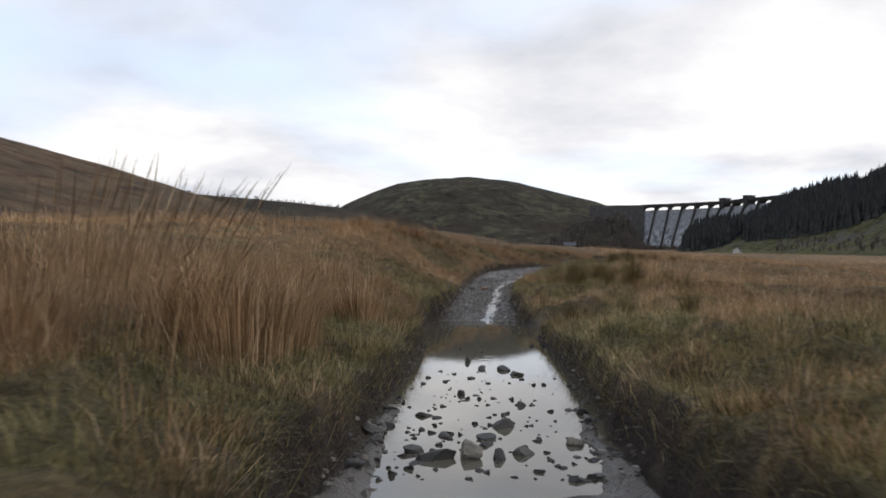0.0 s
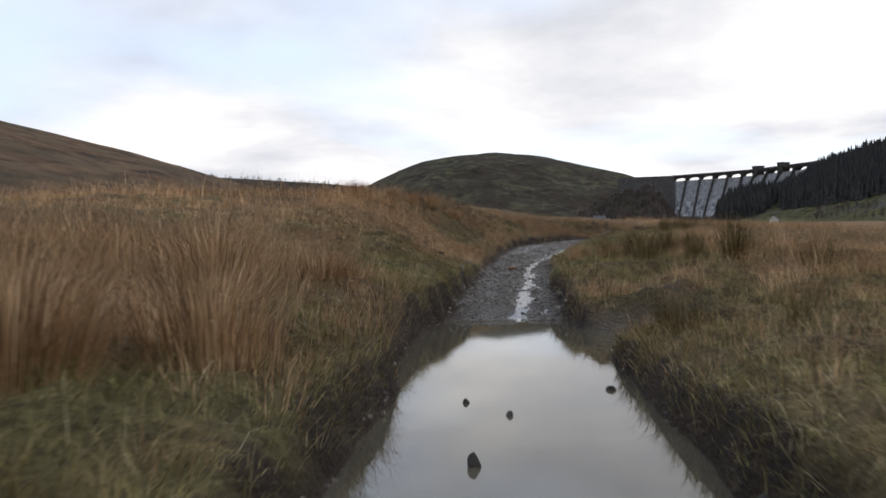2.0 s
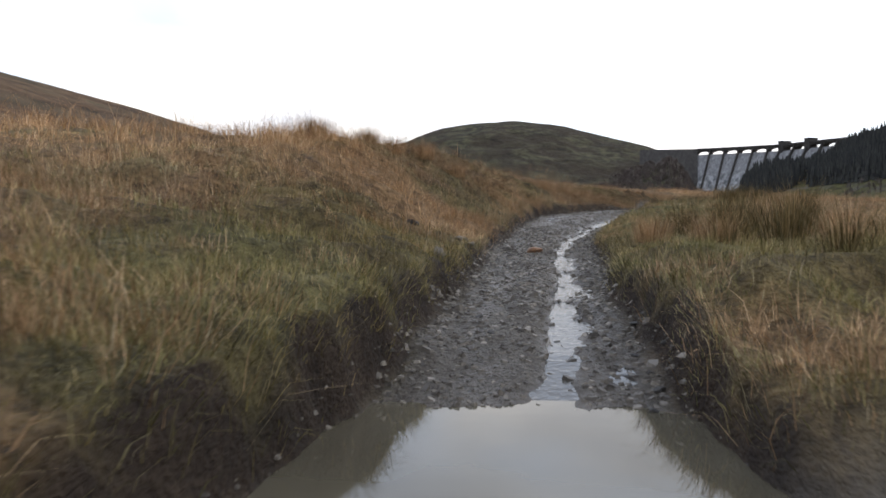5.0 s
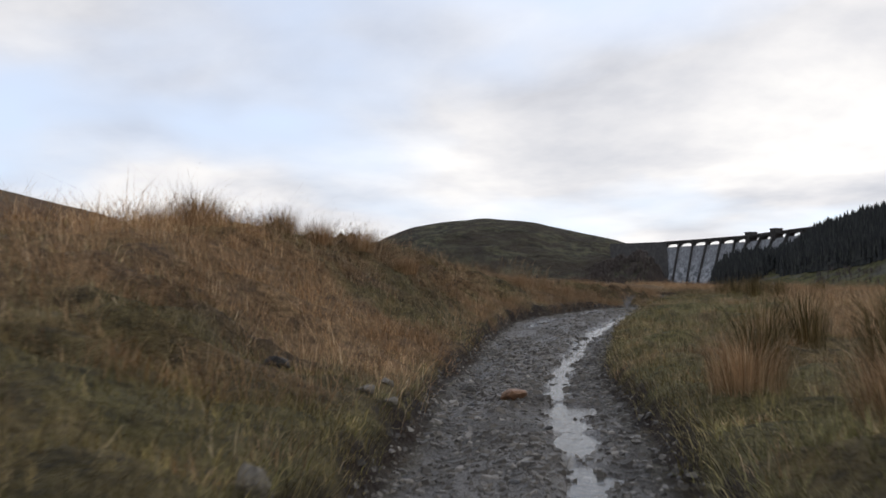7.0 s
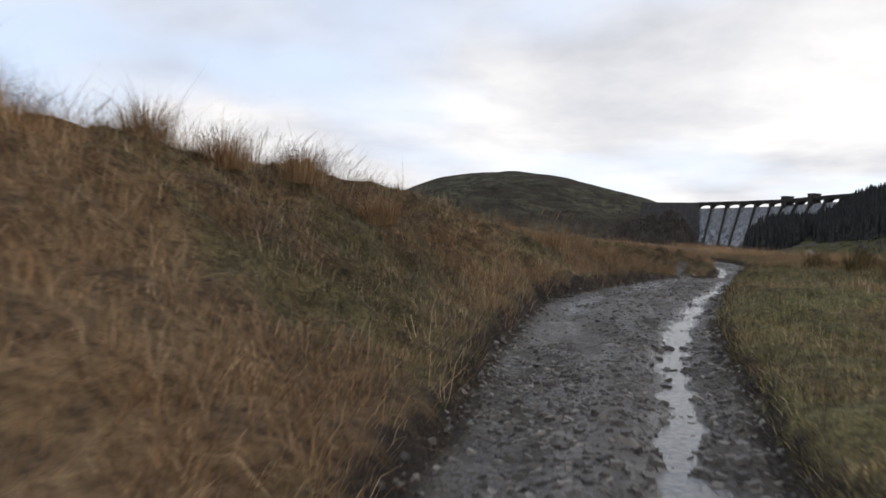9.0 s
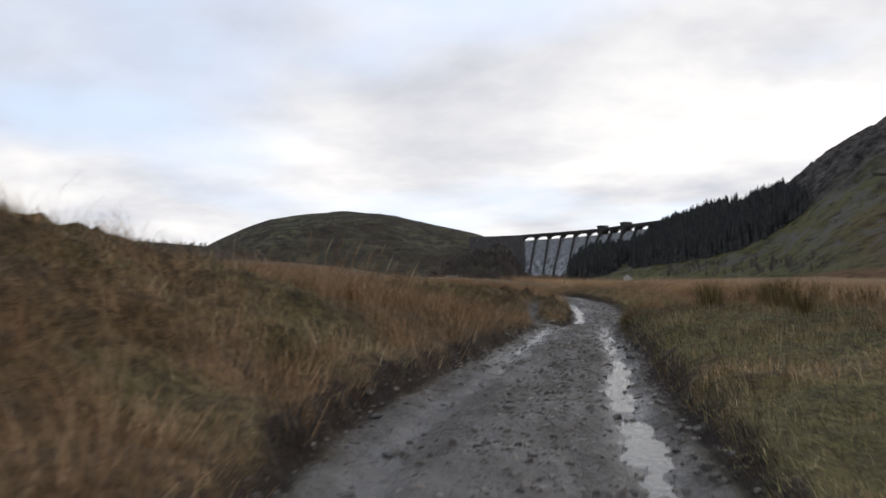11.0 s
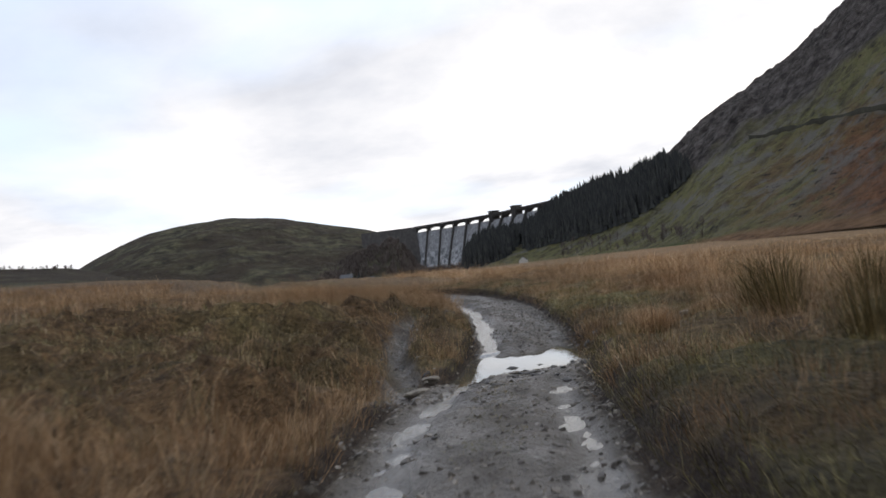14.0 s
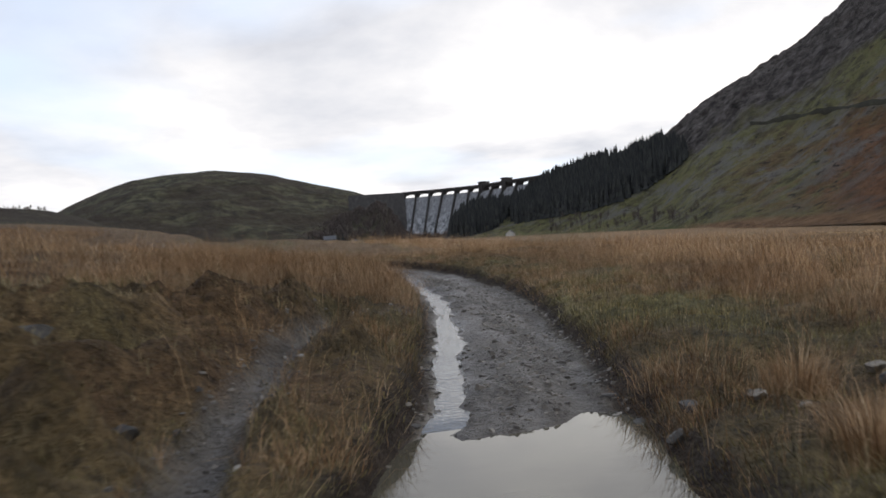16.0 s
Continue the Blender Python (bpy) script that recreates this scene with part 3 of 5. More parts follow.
tawny = m_crag.ramp(m_crag.noise(.25, 7, .68), [(.34, (.1, .058, .03)), (.5, (.2, .115, .058)), (.68, (.28, .165, .085))])
cc = m_crag.mix(foot_band, cc, m_crag.mix(m_crag.ramp(m_crag.math('MULTIPLY', m_crag.attr("az"), .01), [(.315, 0.0), (.335, 1.0)]), pasture, tawny))
m_crag.color(m_crag.mix(m_crag.ramp(wob, [(.50, 0.0), (.58, 1.0)]), cc, rock))
m_crag.bump(m_crag.noise(.16, 10, .78), 1.0, 4.0)

hill("hill_left", [-80, -50, -32, -27, -23, -18.7, -15, -11], [13, 12, 8.3, 7.2, 6.1, 4.8, 3.8, 2.4], ([-80, -11], [230, 280]), ([-80, -11], [60, 120]), -1.0,
     m_slope.m, "rounded hillside of orange moor grass", seed=5)
MOOR = hill("hill_moor", [-30, -20, -13, -8.4, -6.5, -3, 4, 10], [5.7, 5.35, 4.95, 4.55, 4.1, 2.6, 1.3, .6], ([-30, 10], [430, 520]), ([-30, 10], [170, 260]), -1.0,
     m_moss.m, "low brown moor ridge behind the track", rough=.6, seed=15)
DOME = hill("hill_dome", [-20, -12, -9, -7.9, -7.1, -5.4, -3.6, -1.5, 1.6, 5.4, 8.3, 9.8, 11.5, 12.8, 14.2, 18, 27, 34], [2.0, 2.8, 3.9, 4.6, 5.0, 5.72, 6.35, 6.68, 6.86, 6.45, 5.62, 5.3, 4.85, 4.3, 2.2, 1.4, 1.3, 1.3],
     ([-20, 34], [1050, 1150]), ([-20, 34], [700, 720]), -2.0, m_moss.m, "domed green hill under grey sky", rough=.8, seed=25, shape=.35)
SPUR = hill("hill_spur", [2, 5, 8, 10, 12, 13.2, 13.8, 14.3, 15, 16.2, 17.5, 19], [.6, 1.5, 2.4, 3.1, 3.7, 3.95, 3.3, 1.8, 1.2, .8, .6, .5], ([2, 12, 19], [900, 880, 820]), ([2, 19], [735, 740]), -1.0,
     m_moss.m, "wooded spur beside the foot of the dam", rough=.5, seed=45, na=160, nr=40, shape=.6)
MOUNTAIN = hill("hill_mountain", [17, 17.6, 18.3, 19.7, 21.8, 23, 24.1, 25.3, 27.4, 29, 31.3, 32.3, 33, 34.3, 35.7, 36.8, 38.5, 40.7, 43.3, 45.7, 50, 60, 80, 110],
     [.8, 1.8, 2.6, 3.0, 3.0, 3.5, 4.1, 4.7, 5.2, 5.5, 6.1, 6.8, 7.4, 8.35, 9.2, 9.8, 10.5, 11.75, 13.5, 15.2, 18, 23, 26, 23],
     ([17, 24, 33, 60, 110], [620, 640, 560, 480, 420]), ([17, 24, 34, 47, 80, 110], [520, 440, 290, 190, 130, 120]), -1.0, m_crag.m,
     "steep mountain side with crags, scree and rusty bracken", rough=1.1, seed=35, na=520, nr=150, shape=.55, crag=1.0)

# ---------------------------------------------------------------- the dam
m_dam = Mat("dark_masonry", rough=.85, spec=.2)
m_dam.color(m_dam.ramp(m_dam.noise(.35, 6, .6, stretch=(1, 1, .4)), [(.3, (.035, .033, .031)), (.6, (.06, .056, .053)), (.8, (.09, .085, .08))]))
m_veil = Mat("spilling_water", rough=.5, spec=.4)
veil = m_veil.ramp(m_veil.noise(.5, 6, .7, stretch=(1, 1, .16)), [(.34, (.1, .1, .103)), (.5, (.17, .172, .178)), (.66, (.27, .275, .285))])
foam = m_veil.ramp(m_veil.noise(.24, 7, .72, .4, stretch=(1, 1, .6)), [(.42, (.075, .08, .085)), (.5, (.2, .205, .21)), (.62, (.36, .368, .375))])
v_sep = m_veil.t.nodes.new("ShaderNodeSeparateXYZ")
m_veil.t.links.new(m_veil.tc, v_sep.inputs[0])
m_veil.color(m_veil.mix(m_veil.ramp(m_veil.math('DIVIDE', v_sep.outputs[2], 80.0), [(.5, 1.0), (.74, 0.0)]), veil, foam))


CREST = 79.0
DAM_KNOTS = [(180, 955), (243, 942), (283, 914), (319.5, 881), (333, 846), (372, 765)]
dam_pts = [Vector((x, y, 0)) for x, y in DAM_KNOTS]
dam = tagged(new("dam"), "curved stone dam with arches and water spilling down its face", "dam")


def along(p, q, t):
    return p + (q - p) * t


def slab(bm, a, b, half_w, z0, z1, batter=0.0):
    """A length of wall from a to b; the downstream face leans out by batter at its foot."""
    d = (b - a).normalized()
    n = Vector((d.y, -d.x, 0))
    if n.dot(Vector((O[0], O[1], 0)) - a) < 0:
        n = -n
    v = [bm.verts.new(p) for p in (a - n * half_w + Vector((0, 0, z0)), b - n * half_w + Vector((0, 0, z0)),
                                   b + n * (half_w + batter) + Vector((0, 0, z0)), a + n * (half_w + batter) + Vector((0, 0, z0)),
                                   a - n * half_w + Vector((0, 0, z1)), b - n * half_w + Vector((0, 0, z1)),
                                   b + n * half_w + Vector((0, 0, z1)), a + n * half_w + Vector((0, 0, z1)))]
    for f in ((3, 2, 1, 0), (4, 5, 6, 7), (0, 1, 5, 4), (1, 2, 6, 5), (2, 3, 7, 6), (3, 0, 4, 7)):
        bm.faces.new([v[i] for i in f])
    return n


bm = bmesh.new()
slab(bm, dam_pts[0], dam_pts[1], 4, 0, CREST - .3, 44)
part("abutment", bm, m_dam.m, dam)
spans = []
for i, count in ((1, 3), (2, 3), (3, 2), (4, 5)):
    for k in range(count):
        spans.append((along(dam_pts[i], dam_pts[i + 1], k / count), along(dam_pts[i], dam_pts[i + 1], (k + 1) / count)))
for a, b in spans:
    L = (b - a).length
    d = (b - a).normalized()
    bm = bmesh.new()
    slab(bm, a + d * .045 * L, b - d * .045 * L, 4, 0, CREST - 7.2, 44)
    bay = part("spillway", bm, m_veil.m, dam, "white water spilling over the sill")
    bm = bmesh.new()
    slab(bm, a - d * .035 * L, a + d * .035 * L, 4.5, 0, CREST - 2.0, 46)
    part("pier", bm, m_dam.m, dam)
    # the arch: a spandrel strip over the opening
    bm = bmesh.new()
    n = Vector((d.y, -d.x, 0))
    prev = None
    for k in range(13):
        u = k / 12
        p = a + d * (.045 + .91 * u) * L
        zlow = CREST - 6.2 + 2.9 * math.sqrt(max(0, 1 - (2 * u - 1) ** 2))
        ring = [bm.verts.new(p + n * s * 4 + Vector((0, 0, z))) for s, z in ((-1, zlow), (1, zlow), (1, CREST - 2.0), (-1, CREST - 2.0))]
        if prev:
            for j in range(4):
                bm.faces.new((prev[j], prev[(j + 1) % 4], ring[(j + 1) % 4], ring[j]))
        prev = ring
    part("arch", bm, m_dam.m, dam)
    bm = bmesh.new()
    slab(bm, a, b, 5.0, CREST - 2.0, CREST)
    part("parapet", bm, m_dam.m, dam)
for i in (3, 4):
    p, d = dam_pts[i], (dam_pts[4] - dam_pts[3]).normalized()
    bm = bmesh.new()
    slab(bm, p - d * 3.2, p + d * 3.2, 5.5, CREST - 16, CREST + 2.6)
    slab(bm, p - d * 3.7, p + d * 3.7, 6, CREST + 2.6, CREST + 3.4)
    part("tower", bm, m_dam.m, dam, "squat square tower on the crest")

# ---------------------------------------------------------------- woods far off
m_fir = Mat("dark_spruce", rough=.9, spec=.1)
# dark greys lifted: the haze of distance is put into the spruce colour
m_fir.color(m_fir.ramp(m_fir.island(), [(0, (.03, .032, .033)), (.6, (.044, .046, .044)), (1, (.06, .062, .057))]))
m_twig = Mat("bare_twigs", rough=.95, spec=.1)
m_twig.color(m_twig.ramp(m_twig.island(), [(0, (.075, .063, .057)), (.6, (.12, .1, .091)), (1, (.175, .145, .13))]))


def cone_wood(name, spots, label):
    """Spruces, each a stack of ragged skirts on a stem, in one mesh."""
    rng = np.random.default_rng(4)
    vs, fs, base = [], [], 0
    for x, y, z, h in spots:
        tiers, k = 4, 8
        rad = h * rng.uniform(.13, .2)
        lean = rng.normal(0, .012, 2)
        for t in range(tiers):
            f0 = .01 + .84 * t / tiers
            f1 = min(1.0, f0 + .40)
            r = rad * (1 - f0) * rng.uniform(.9, 1.15)
            a = np.arange(k) * 2 * np.pi / k + rng.uniform(0, 6)
            rr = r * np.where(np.arange(k) % 2, .62, 1.0) * rng.uniform(.8, 1.2, k)
            zz = h * f0 + h * .05 * rng.uniform(-.6, .6, k) - np.where(np.arange(k) % 2, 0, .02 * h)
            cx, cy = x + lean[0] * h * f0, y + lean[1] * h * f0
            vs.append(np.stack([cx + rr * np.cos(a), cy + rr * np.sin(a), z + zz], 1))
            vs.append(np.array([[cx, cy, z + h * f1]]))
            i = np.arange(k)
            fs.append(np.stack([base + i, base + (i + 1) % k, np.full(k, base + k)], 1))
            base += k + 1
    w = mesh_from(name, np.concatenate(vs), np.concatenate(fs), m_fir.m, smooth=False)
    return tagged(new(name, w), label, "forest", kind="stuff")


def bare_wood(name, spots, label):
    """Leafless trees: a stem, limbs and a haze of fine twigs as slivers."""
    rng = np.random.default_rng(8)
    vs, fs, base = [], [], 0
    for x, y, z, h in spots:
        n = 42
        u = rng.uniform(0, 2 * np.pi, n)
        zz = h * rng.uniform(.25, 1.0, n) ** .8
        rr = h * .42 * np.sqrt(rng.uniform(0, 1, n)) * np.sqrt(np.clip(1.05 - (zz / h - .5) ** 2 * 3.4, .05, 1))
        p = np.stack([x + rr * np.cos(u), y + rr * np.sin(u), z + zz], 1)
        q = p + np.stack([np.cos(u), np.sin(u), np.full(n, 1.2)], 1) * h * rng.uniform(.08, .2, n)[:, None]
        s = np.stack([-np.sin(u), np.cos(u), np.zeros(n)], 1) * h * .018
        root = np.stack([np.full(n, x), np.full(n, y), z + zz * .45], 1)
        vs.append(np.stack([p - s, p + s, q, root], 1).reshape(-1, 3))
        i = base + np.arange(n) * 4
        fs.append(np.stack([i, i + 1, i + 2], 1))
        fs.append(np.stack([i, i + 1, i + 3], 1))
        base += 4 * n
        w = h * .03
        vs.append(np.array([[x - w, y, z - 1], [x + w, y, z - 1], [x, y, z + h * .8]]))
        fs.append(np.array([[base, base + 1, base + 2]]))
        base += 3
    w = mesh_from(name, np.concatenate(vs), np.concatenate(fs), m_twig.m, smooth=False)
    return tagged(new(name, w), label, "woodland", kind="stuff")


def hill_spots(H, test, count, lo, hi, seed):
    """Random places on a hill's surface where test(az, elevation, T) holds."""
    rng = np.random.default_rng(seed)
    A, T, X, Yh, Z = H
    out = []
    r = np.hypot(X - O[0], Yh - O[1])
    el = np.degrees(np.arctan2(Z - O[2], r))
    ok = np.argwhere(test(A, el, T))
    for i, j in ok[rng.integers(0, len(ok), count)]:
        if i + 1 >= A.shape[0] or j + 1 >= A.shape[1]:
            continue
        u, v = rng.uniform(0, 1, 2)
        p = [(1 - u) * ((1 - v) * M[i, j] + v * M[i, j + 1]) + u * ((1 - v) * M[i + 1, j] + v * M[i + 1, j + 1]) for M in (X, Yh, Z)]
        out.append((*p, rng.uniform(lo, hi)))
    return out


def fir_zone(a, e, t):
    """The plantation: its lower edge, and its upper edge less a tree's height."""
    low = np.interp(a, [17.5, 19.5, 20.3, 21.7, 21.9, 23.4, 25.3, 27.2, 29.1, 31.0, 32.1, 33.2], [1.15, 1.41, 1.62, 2.5, 1.9, 2.05, 2.25, 2.5, 3.0, 3.8, 4.45, 5.2])
    high = np.interp(a, [17.5, 18.3, 18.9, 19.7, 21.8, 22.6, 24.1, 25.6, 27.2, 29.4, 31.3, 32.4, 33.3], [1.5, 2.6, 2.9, 3.1, 3.0, 3.5, 4.2, 4.7, 5.2, 5.5, 6.0, 6.0, 5.4])
    return (a > 17.5) & (a < 33.3) & (e > low) & (e < high) & (t <= 1.02)


cone_wood("spruce_forest", hill_spots(MOUNTAIN, lambda a, e, t: fir_zone(a, e, t) & (a < 24), 1500, 8, 12.5, 2)
          + hill_spots(MOUNTAIN, lambda a, e, t: fir_zone(a, e, t) & (a >= 23.7), 3600, 8.5, 14, 7), "dark green spruce plantation on the hillside")


def wood_zone(a, e, t):
    yard = (a > 7.6) & (a < 12.0) & (t < .15)
    return (a > 4.2) & (a < 17.6) & (t < 1.0) & ~yard & (vnoise(a * 1.7, t * 5, 77) > .16)


bare_wood("bare_woodland", hill_spots(SPUR, wood_zone, 1500, 3.5, 7.5, 3)
          + hill_spots(MOUNTAIN, lambda a, e, t: (a > 24) & (a < 33) & (e < 2.0) & (e > 1.1) & (t < .3), 70, 2.4, 4.5, 5), "leafless brown woodland below the green hill")
bare_wood("moor_scrub", hill_spots(MOOR, lambda a, e, t: (a > -22) & (a < -8) & (t > .9) & (t < 1.05), 90, 1.2, 2.6, 9), "low dark scrub along the moor edge")

# the cut ledge across the mountain
A, T, X, Yh, Z = MOUNTAIN
rows_v = []
for a in np.linspace(37.0, 60, 70):
    i = int(np.argmin(np.abs(A[:, 0] - a)))
    el = np.degrees(np.arctan2(Z[i] - O[2], np.hypot(X[i] - O[0], Yh[i] - O[1])))
    want = np.interp(a, [36, 42, 47.6, 60], [7.0, 7.4, 7.3, 7.6])
    j = int(np.argmax(el > want))
    p = np.array([X[i, j], Yh[i, j], Z[i, j]])
    toward = np.array([O[0], O[1], 0]) - np.array([p[0], p[1], 0])
    toward /= np.linalg.norm(toward)
    s = .5 + .5 * math.sin(a * 3.1)
    rows_v.append([p + toward * 2.5 + [0, 0, -2.5], p + toward * 2.2 + [0, 0, s], p - toward * 5 + [0, 0, s + .6], p - toward * 9 + [0, 0, s + 1]])
m_ledge = Mat("ledge_stone", rough=.9, spec=.1)
m_ledge.color(m_ledge.ramp(m_ledge.noise(.15, 5, .6), [(.3, (.025, .023, .018)), (.6, (.05, .047, .033)), (.8, (.1, .098, .048))]))
lm = mesh_from("ledge", np.array(rows_v).reshape(-1, 3), grid_faces(len(rows_v), 4), m_ledge.m)
tagged(new("wall_ledge", lm), "old stone-faced ledge running across the mountain", "wall", kind="structure")

# ---------------------------------------------------------------- buildings far off
m_wash = Mat("pale_wash", rough=.8)
m_wash.color(m_wash.ramp(m_wash.noise(.8, 4), [(.3, (.42, .41, .38)), (.7, (.6, .59, .55))]))
m_stonew = Mat("grey_house_stone", rough=.85)
m_stonew.color(m_stonew.ramp(m_stonew.noise(1.2, 5), [(.3, (.13, .125, .12)), (.7, (.25, .24, .23))]))
m_slate = Mat("roof_slate", rough=.6)
m_slate.color(m_slate.ramp(m_slate.noise(1.5, 4), [(.3, (.06, .062, .068)), (.7, (.12, .122, .13))]))
m_pane = Mat("dark_glass", rough=.1, spec=.6)
m_pane.color((.02, .022, .025))


def house(name, x, y, z, turn, w, d, h, rise, wall, label, category, windows=()):
    """A gabled building: walls, two roof slopes, chimney and windows."""
    root = tagged(new(name), label, category)
    root.matrix_basis = pose(x, y, z, 0, 0, turn)
    bm = bmesh.new()
    box(bm, -w / 2, w / 2, -d / 2, d / 2, -2, h)
    for s in (-1, 1):
        a = bm.verts.new((s * w / 2, -d / 2, h)), bm.verts.new((s * w / 2, d / 2, h)), bm.verts.new((s * w / 2, 0, h + rise))
        bm.faces.new(a)
    part("wall", bm, wall, root)
    for s in (-1, 1):
        bm = bmesh.new()
        o, t = .3, .18
        v = [bm.verts.new(p) for p in ((-w / 2 - o, 0, h + rise), (w / 2 + o, 0, h + rise), (w / 2 + o, s * (d / 2 + o), h - rise * o / (d / 2)), (-w / 2 - o, s * (d / 2 + o), h - rise * o / (d / 2)))]
        q = [bm.verts.new(p.co + Vector((0, 0, t))) for p in v]
        bm.faces.new(v), bm.faces.new(q)
        for k in range(4):
            bm.faces.new((v[k], v[(k + 1) % 4], q[(k + 1) % 4], q[k]))
        roof = part("roof", bm, m_slate.m, root)
    if h > 3.5:
        bm = bmesh.new()
        box(bm, w / 2 - 1.2, w / 2 - .4, -.5, .5, h, h + rise + 1.3)
        part("chimney", bm, wall, roof)
    for wx, wz, ww, wh in windows:
        bm = bmesh.new()
        box(bm, wx - ww / 2, wx + ww / 2, -d / 2 - .05, -d / 2 + .05, wz, wz + wh)
        part("window", bm, m_pane.m, root)
    return root


house("house", 116.8, 715, 17.6, -10, 10.2, 7, 5.0, 3.0, m_stonew.m, "grey stone house with slate roof below the wood", "house",
      [(-3.4, 1, 1.1, 1.5), (0, 1, 1.1, 1.5), (3.4, 1, 1.1, 1.5), (-3.4, 3.6, 1.1, 1.3), (3.4, 3.6, 1.1, 1.3)])
house("outhouse", 106.8, 708, 17.6, -6, 7.5, 4.0, 2.3, 1.3, m_wash.m, "low white outhouse beside the house", "outhouse", [(-1.5, .8, .9, .9)])
house("cottage", 137.4, 713, 17.8, 12, 5.3, 4.0, 2.1, 1.3, m_wash.m, "small white shed among dark trees", "shed")
house("hut", 178.3, 471.3, 10.4, 62, 6.4, 4.6, 2.7, 1.8, m_wash.m, "small white gabled hut in the valley", "hut")
cone_wood("garden_firs", [(97 + k * 1.7 + (13 if k > 4 else 0), 724 + (k * 5) % 9, 17.8, 7 + (k * 7) % 5) for k in range(14)], "dark firs round the house")

# ---------------------------------------------------------------- stones
m_stone = Mat("wet_slate_stone", rough=.55, spec=.35)
sc = m_stone.ramp(m_stone.rand(), [(0, (.028, .025, .022)), (.5, (.05, .045, .04)), (.85, (.09, .081, .071)), (1, (.16, .146, .127))])
m_stone.color(m_stone.mix(m_stone.ramp(m_stone.noise(9, 5, .65), [(.35, .75), (.65, 0.0)]), sc, (.035, .032, .03)))
m_stone.bump(m_stone.noise(14, 6, .65), .6, .02)
m_pale = Mat("pale_boulder", rough=.75, spec=.3)
pc = m_pale.ramp(m_pale.noise(5, 6, .65), [(.3, (.085, .074, .058)), (.55, (.21, .185, .15)), (.8, (.34, .305, .25))])
m_pale.color(pc)
m_pale.bump(m_pale.noise(12, 6, .65), .6, .02)
m_rust = Mat("rusty_boulder", rough=.6, spec=.4)
m_rust.color(m_rust.ramp(m_rust.noise(5, 6, .65), [(.3, (.09, .06, .045)), (.5, (.22, .115, .06)), (.75, (.36, .2, .11))]))
m_rust.bump(m_rust.noise(12, 6, .65), .6, .02)


def rock_mesh(seed, sub=2):
    bm = bmesh.new()
    bmesh.ops.create_icosphere(bm, subdivisions=sub, radius=.5)
    rng = random.Random(seed)
    cuts = [(Vector((rng.gauss(0, 1), rng.gauss(0, 1), rng.gauss(0, .8))).normalized(), rng.uniform(.2, .37)) for _ in range(12)]
    for v in bm.verts:
        for n, d in cuts:
            k = v.co.dot(n)
            if k > d:
                v.co -= n * (k - d) * .92
        v.co += v.co.normalized() * .035 * noise.noise(v.co * 4 + Vector((seed, 0, 0)))
    rm = bpy.data.meshes.new("stone")
    bm.to_mesh(rm)
    bm.free()
    return rm


ROCKS = {m: [] for m in ("wet", "pale", "rust")}
for kind, mat, seeds in (("wet", m_stone.m, range(8)), ("pale", m_pale.m, range(20, 24)), ("rust", m_rust.m, range(30, 32))):
    for k in seeds:
        rm = rock_mesh(k)
        rm.materials.append(mat)
        ROCKS[kind].append(rm)


def stone(x, y, sx, sy, sz, turn, sink=.3, kind="wet", z=None, label="dark wet slate stone lying on the track", group="stones on the track", tilt=0, name="stone"):
    rng = random.Random(int(x * 977 + y * 3571))
    ob = new(name, ROCKS[kind][rng.randrange(len(ROCKS[kind]))])
    zz = float(ground_z(x, y)) if z is None else z
    ob.matrix_basis = pose(x, y, zz + sz * (.5 - sink) * .75, tilt, rng.uniform(-8, 8), turn) @ Matrix.Diagonal((sx, sy, sz, 1))
    return tagged(ob, label, "stone", group)


wet_label = "dark stone standing out of the muddy puddle"
pud = "stones in the puddle"
rs = random.Random(11)
# the larger stones of the ford
for x, y, sx, sy, sz, kind in ((0.67, 13.02, .34, .2, .16, "wet"), (1.01, 12.96, .5, .24, .17, "wet"), (1.18, 12.38, .4, .26, .18, "wet"), (0.44, 11.92, .2, .16, .12, "wet"), (0.46, 14.00, .1, .14, .2, "wet"),
                               (0.24, 7.00, .36, .3, .34, "pale"), (-0.03, 6.95, .46, .3, .2, "wet"), (-0.27, 7.18, .3, .24, .2, "wet"), (0.52, 6.95, .28, .2, .2, "wet"), (0.74, 7.12, .3, .22, .16, "wet"),
                               (0.67, 8.33, .44, .26, .2, "wet"), (0.45, 7.76, .4, .24, .16, "wet"), (1.31, 7.52, .24, .2, .2, "pale"), (-0.68, 7.99, .34, .3, .26, "wet"), (-0.95, 7.76, .42, .36, .3, "pale"),
                               (1.91, 8.45, .4, .3, .2, "wet"), (0.98, 9.61, .24, .16, .14, "wet"), (-0.18, 8.91, .26, .18, .14, "wet"), (0.25, 10.42, .2, .16, .14, "wet"),
                               (0.39, 16.22, .14, .1, .12, "wet"), (0.79, 15.63, .14, .1, .12, "wet"), (1.94, 16.83, .14, .1, .12, "wet")):
    stone(x, y, sx, sy, sz, rs.uniform(0, 180), .35, kind, z=-.02, label=wet_label if kind == "wet" else "pale boulder standing in the muddy puddle", group=pud)
for k in range(18):
    y = 6.3 + 4.6 * rs.random() ** 1.4
    x = rs.uniform(-.6, 1.65)
    s = rs.uniform(.12, .2)
    stone(x, y, s * rs.uniform(1, 1.6), s, s * rs.uniform(.4, .75), rs.uniform(0, 180), .35, z=-.03, label=wet_label, group=pud)
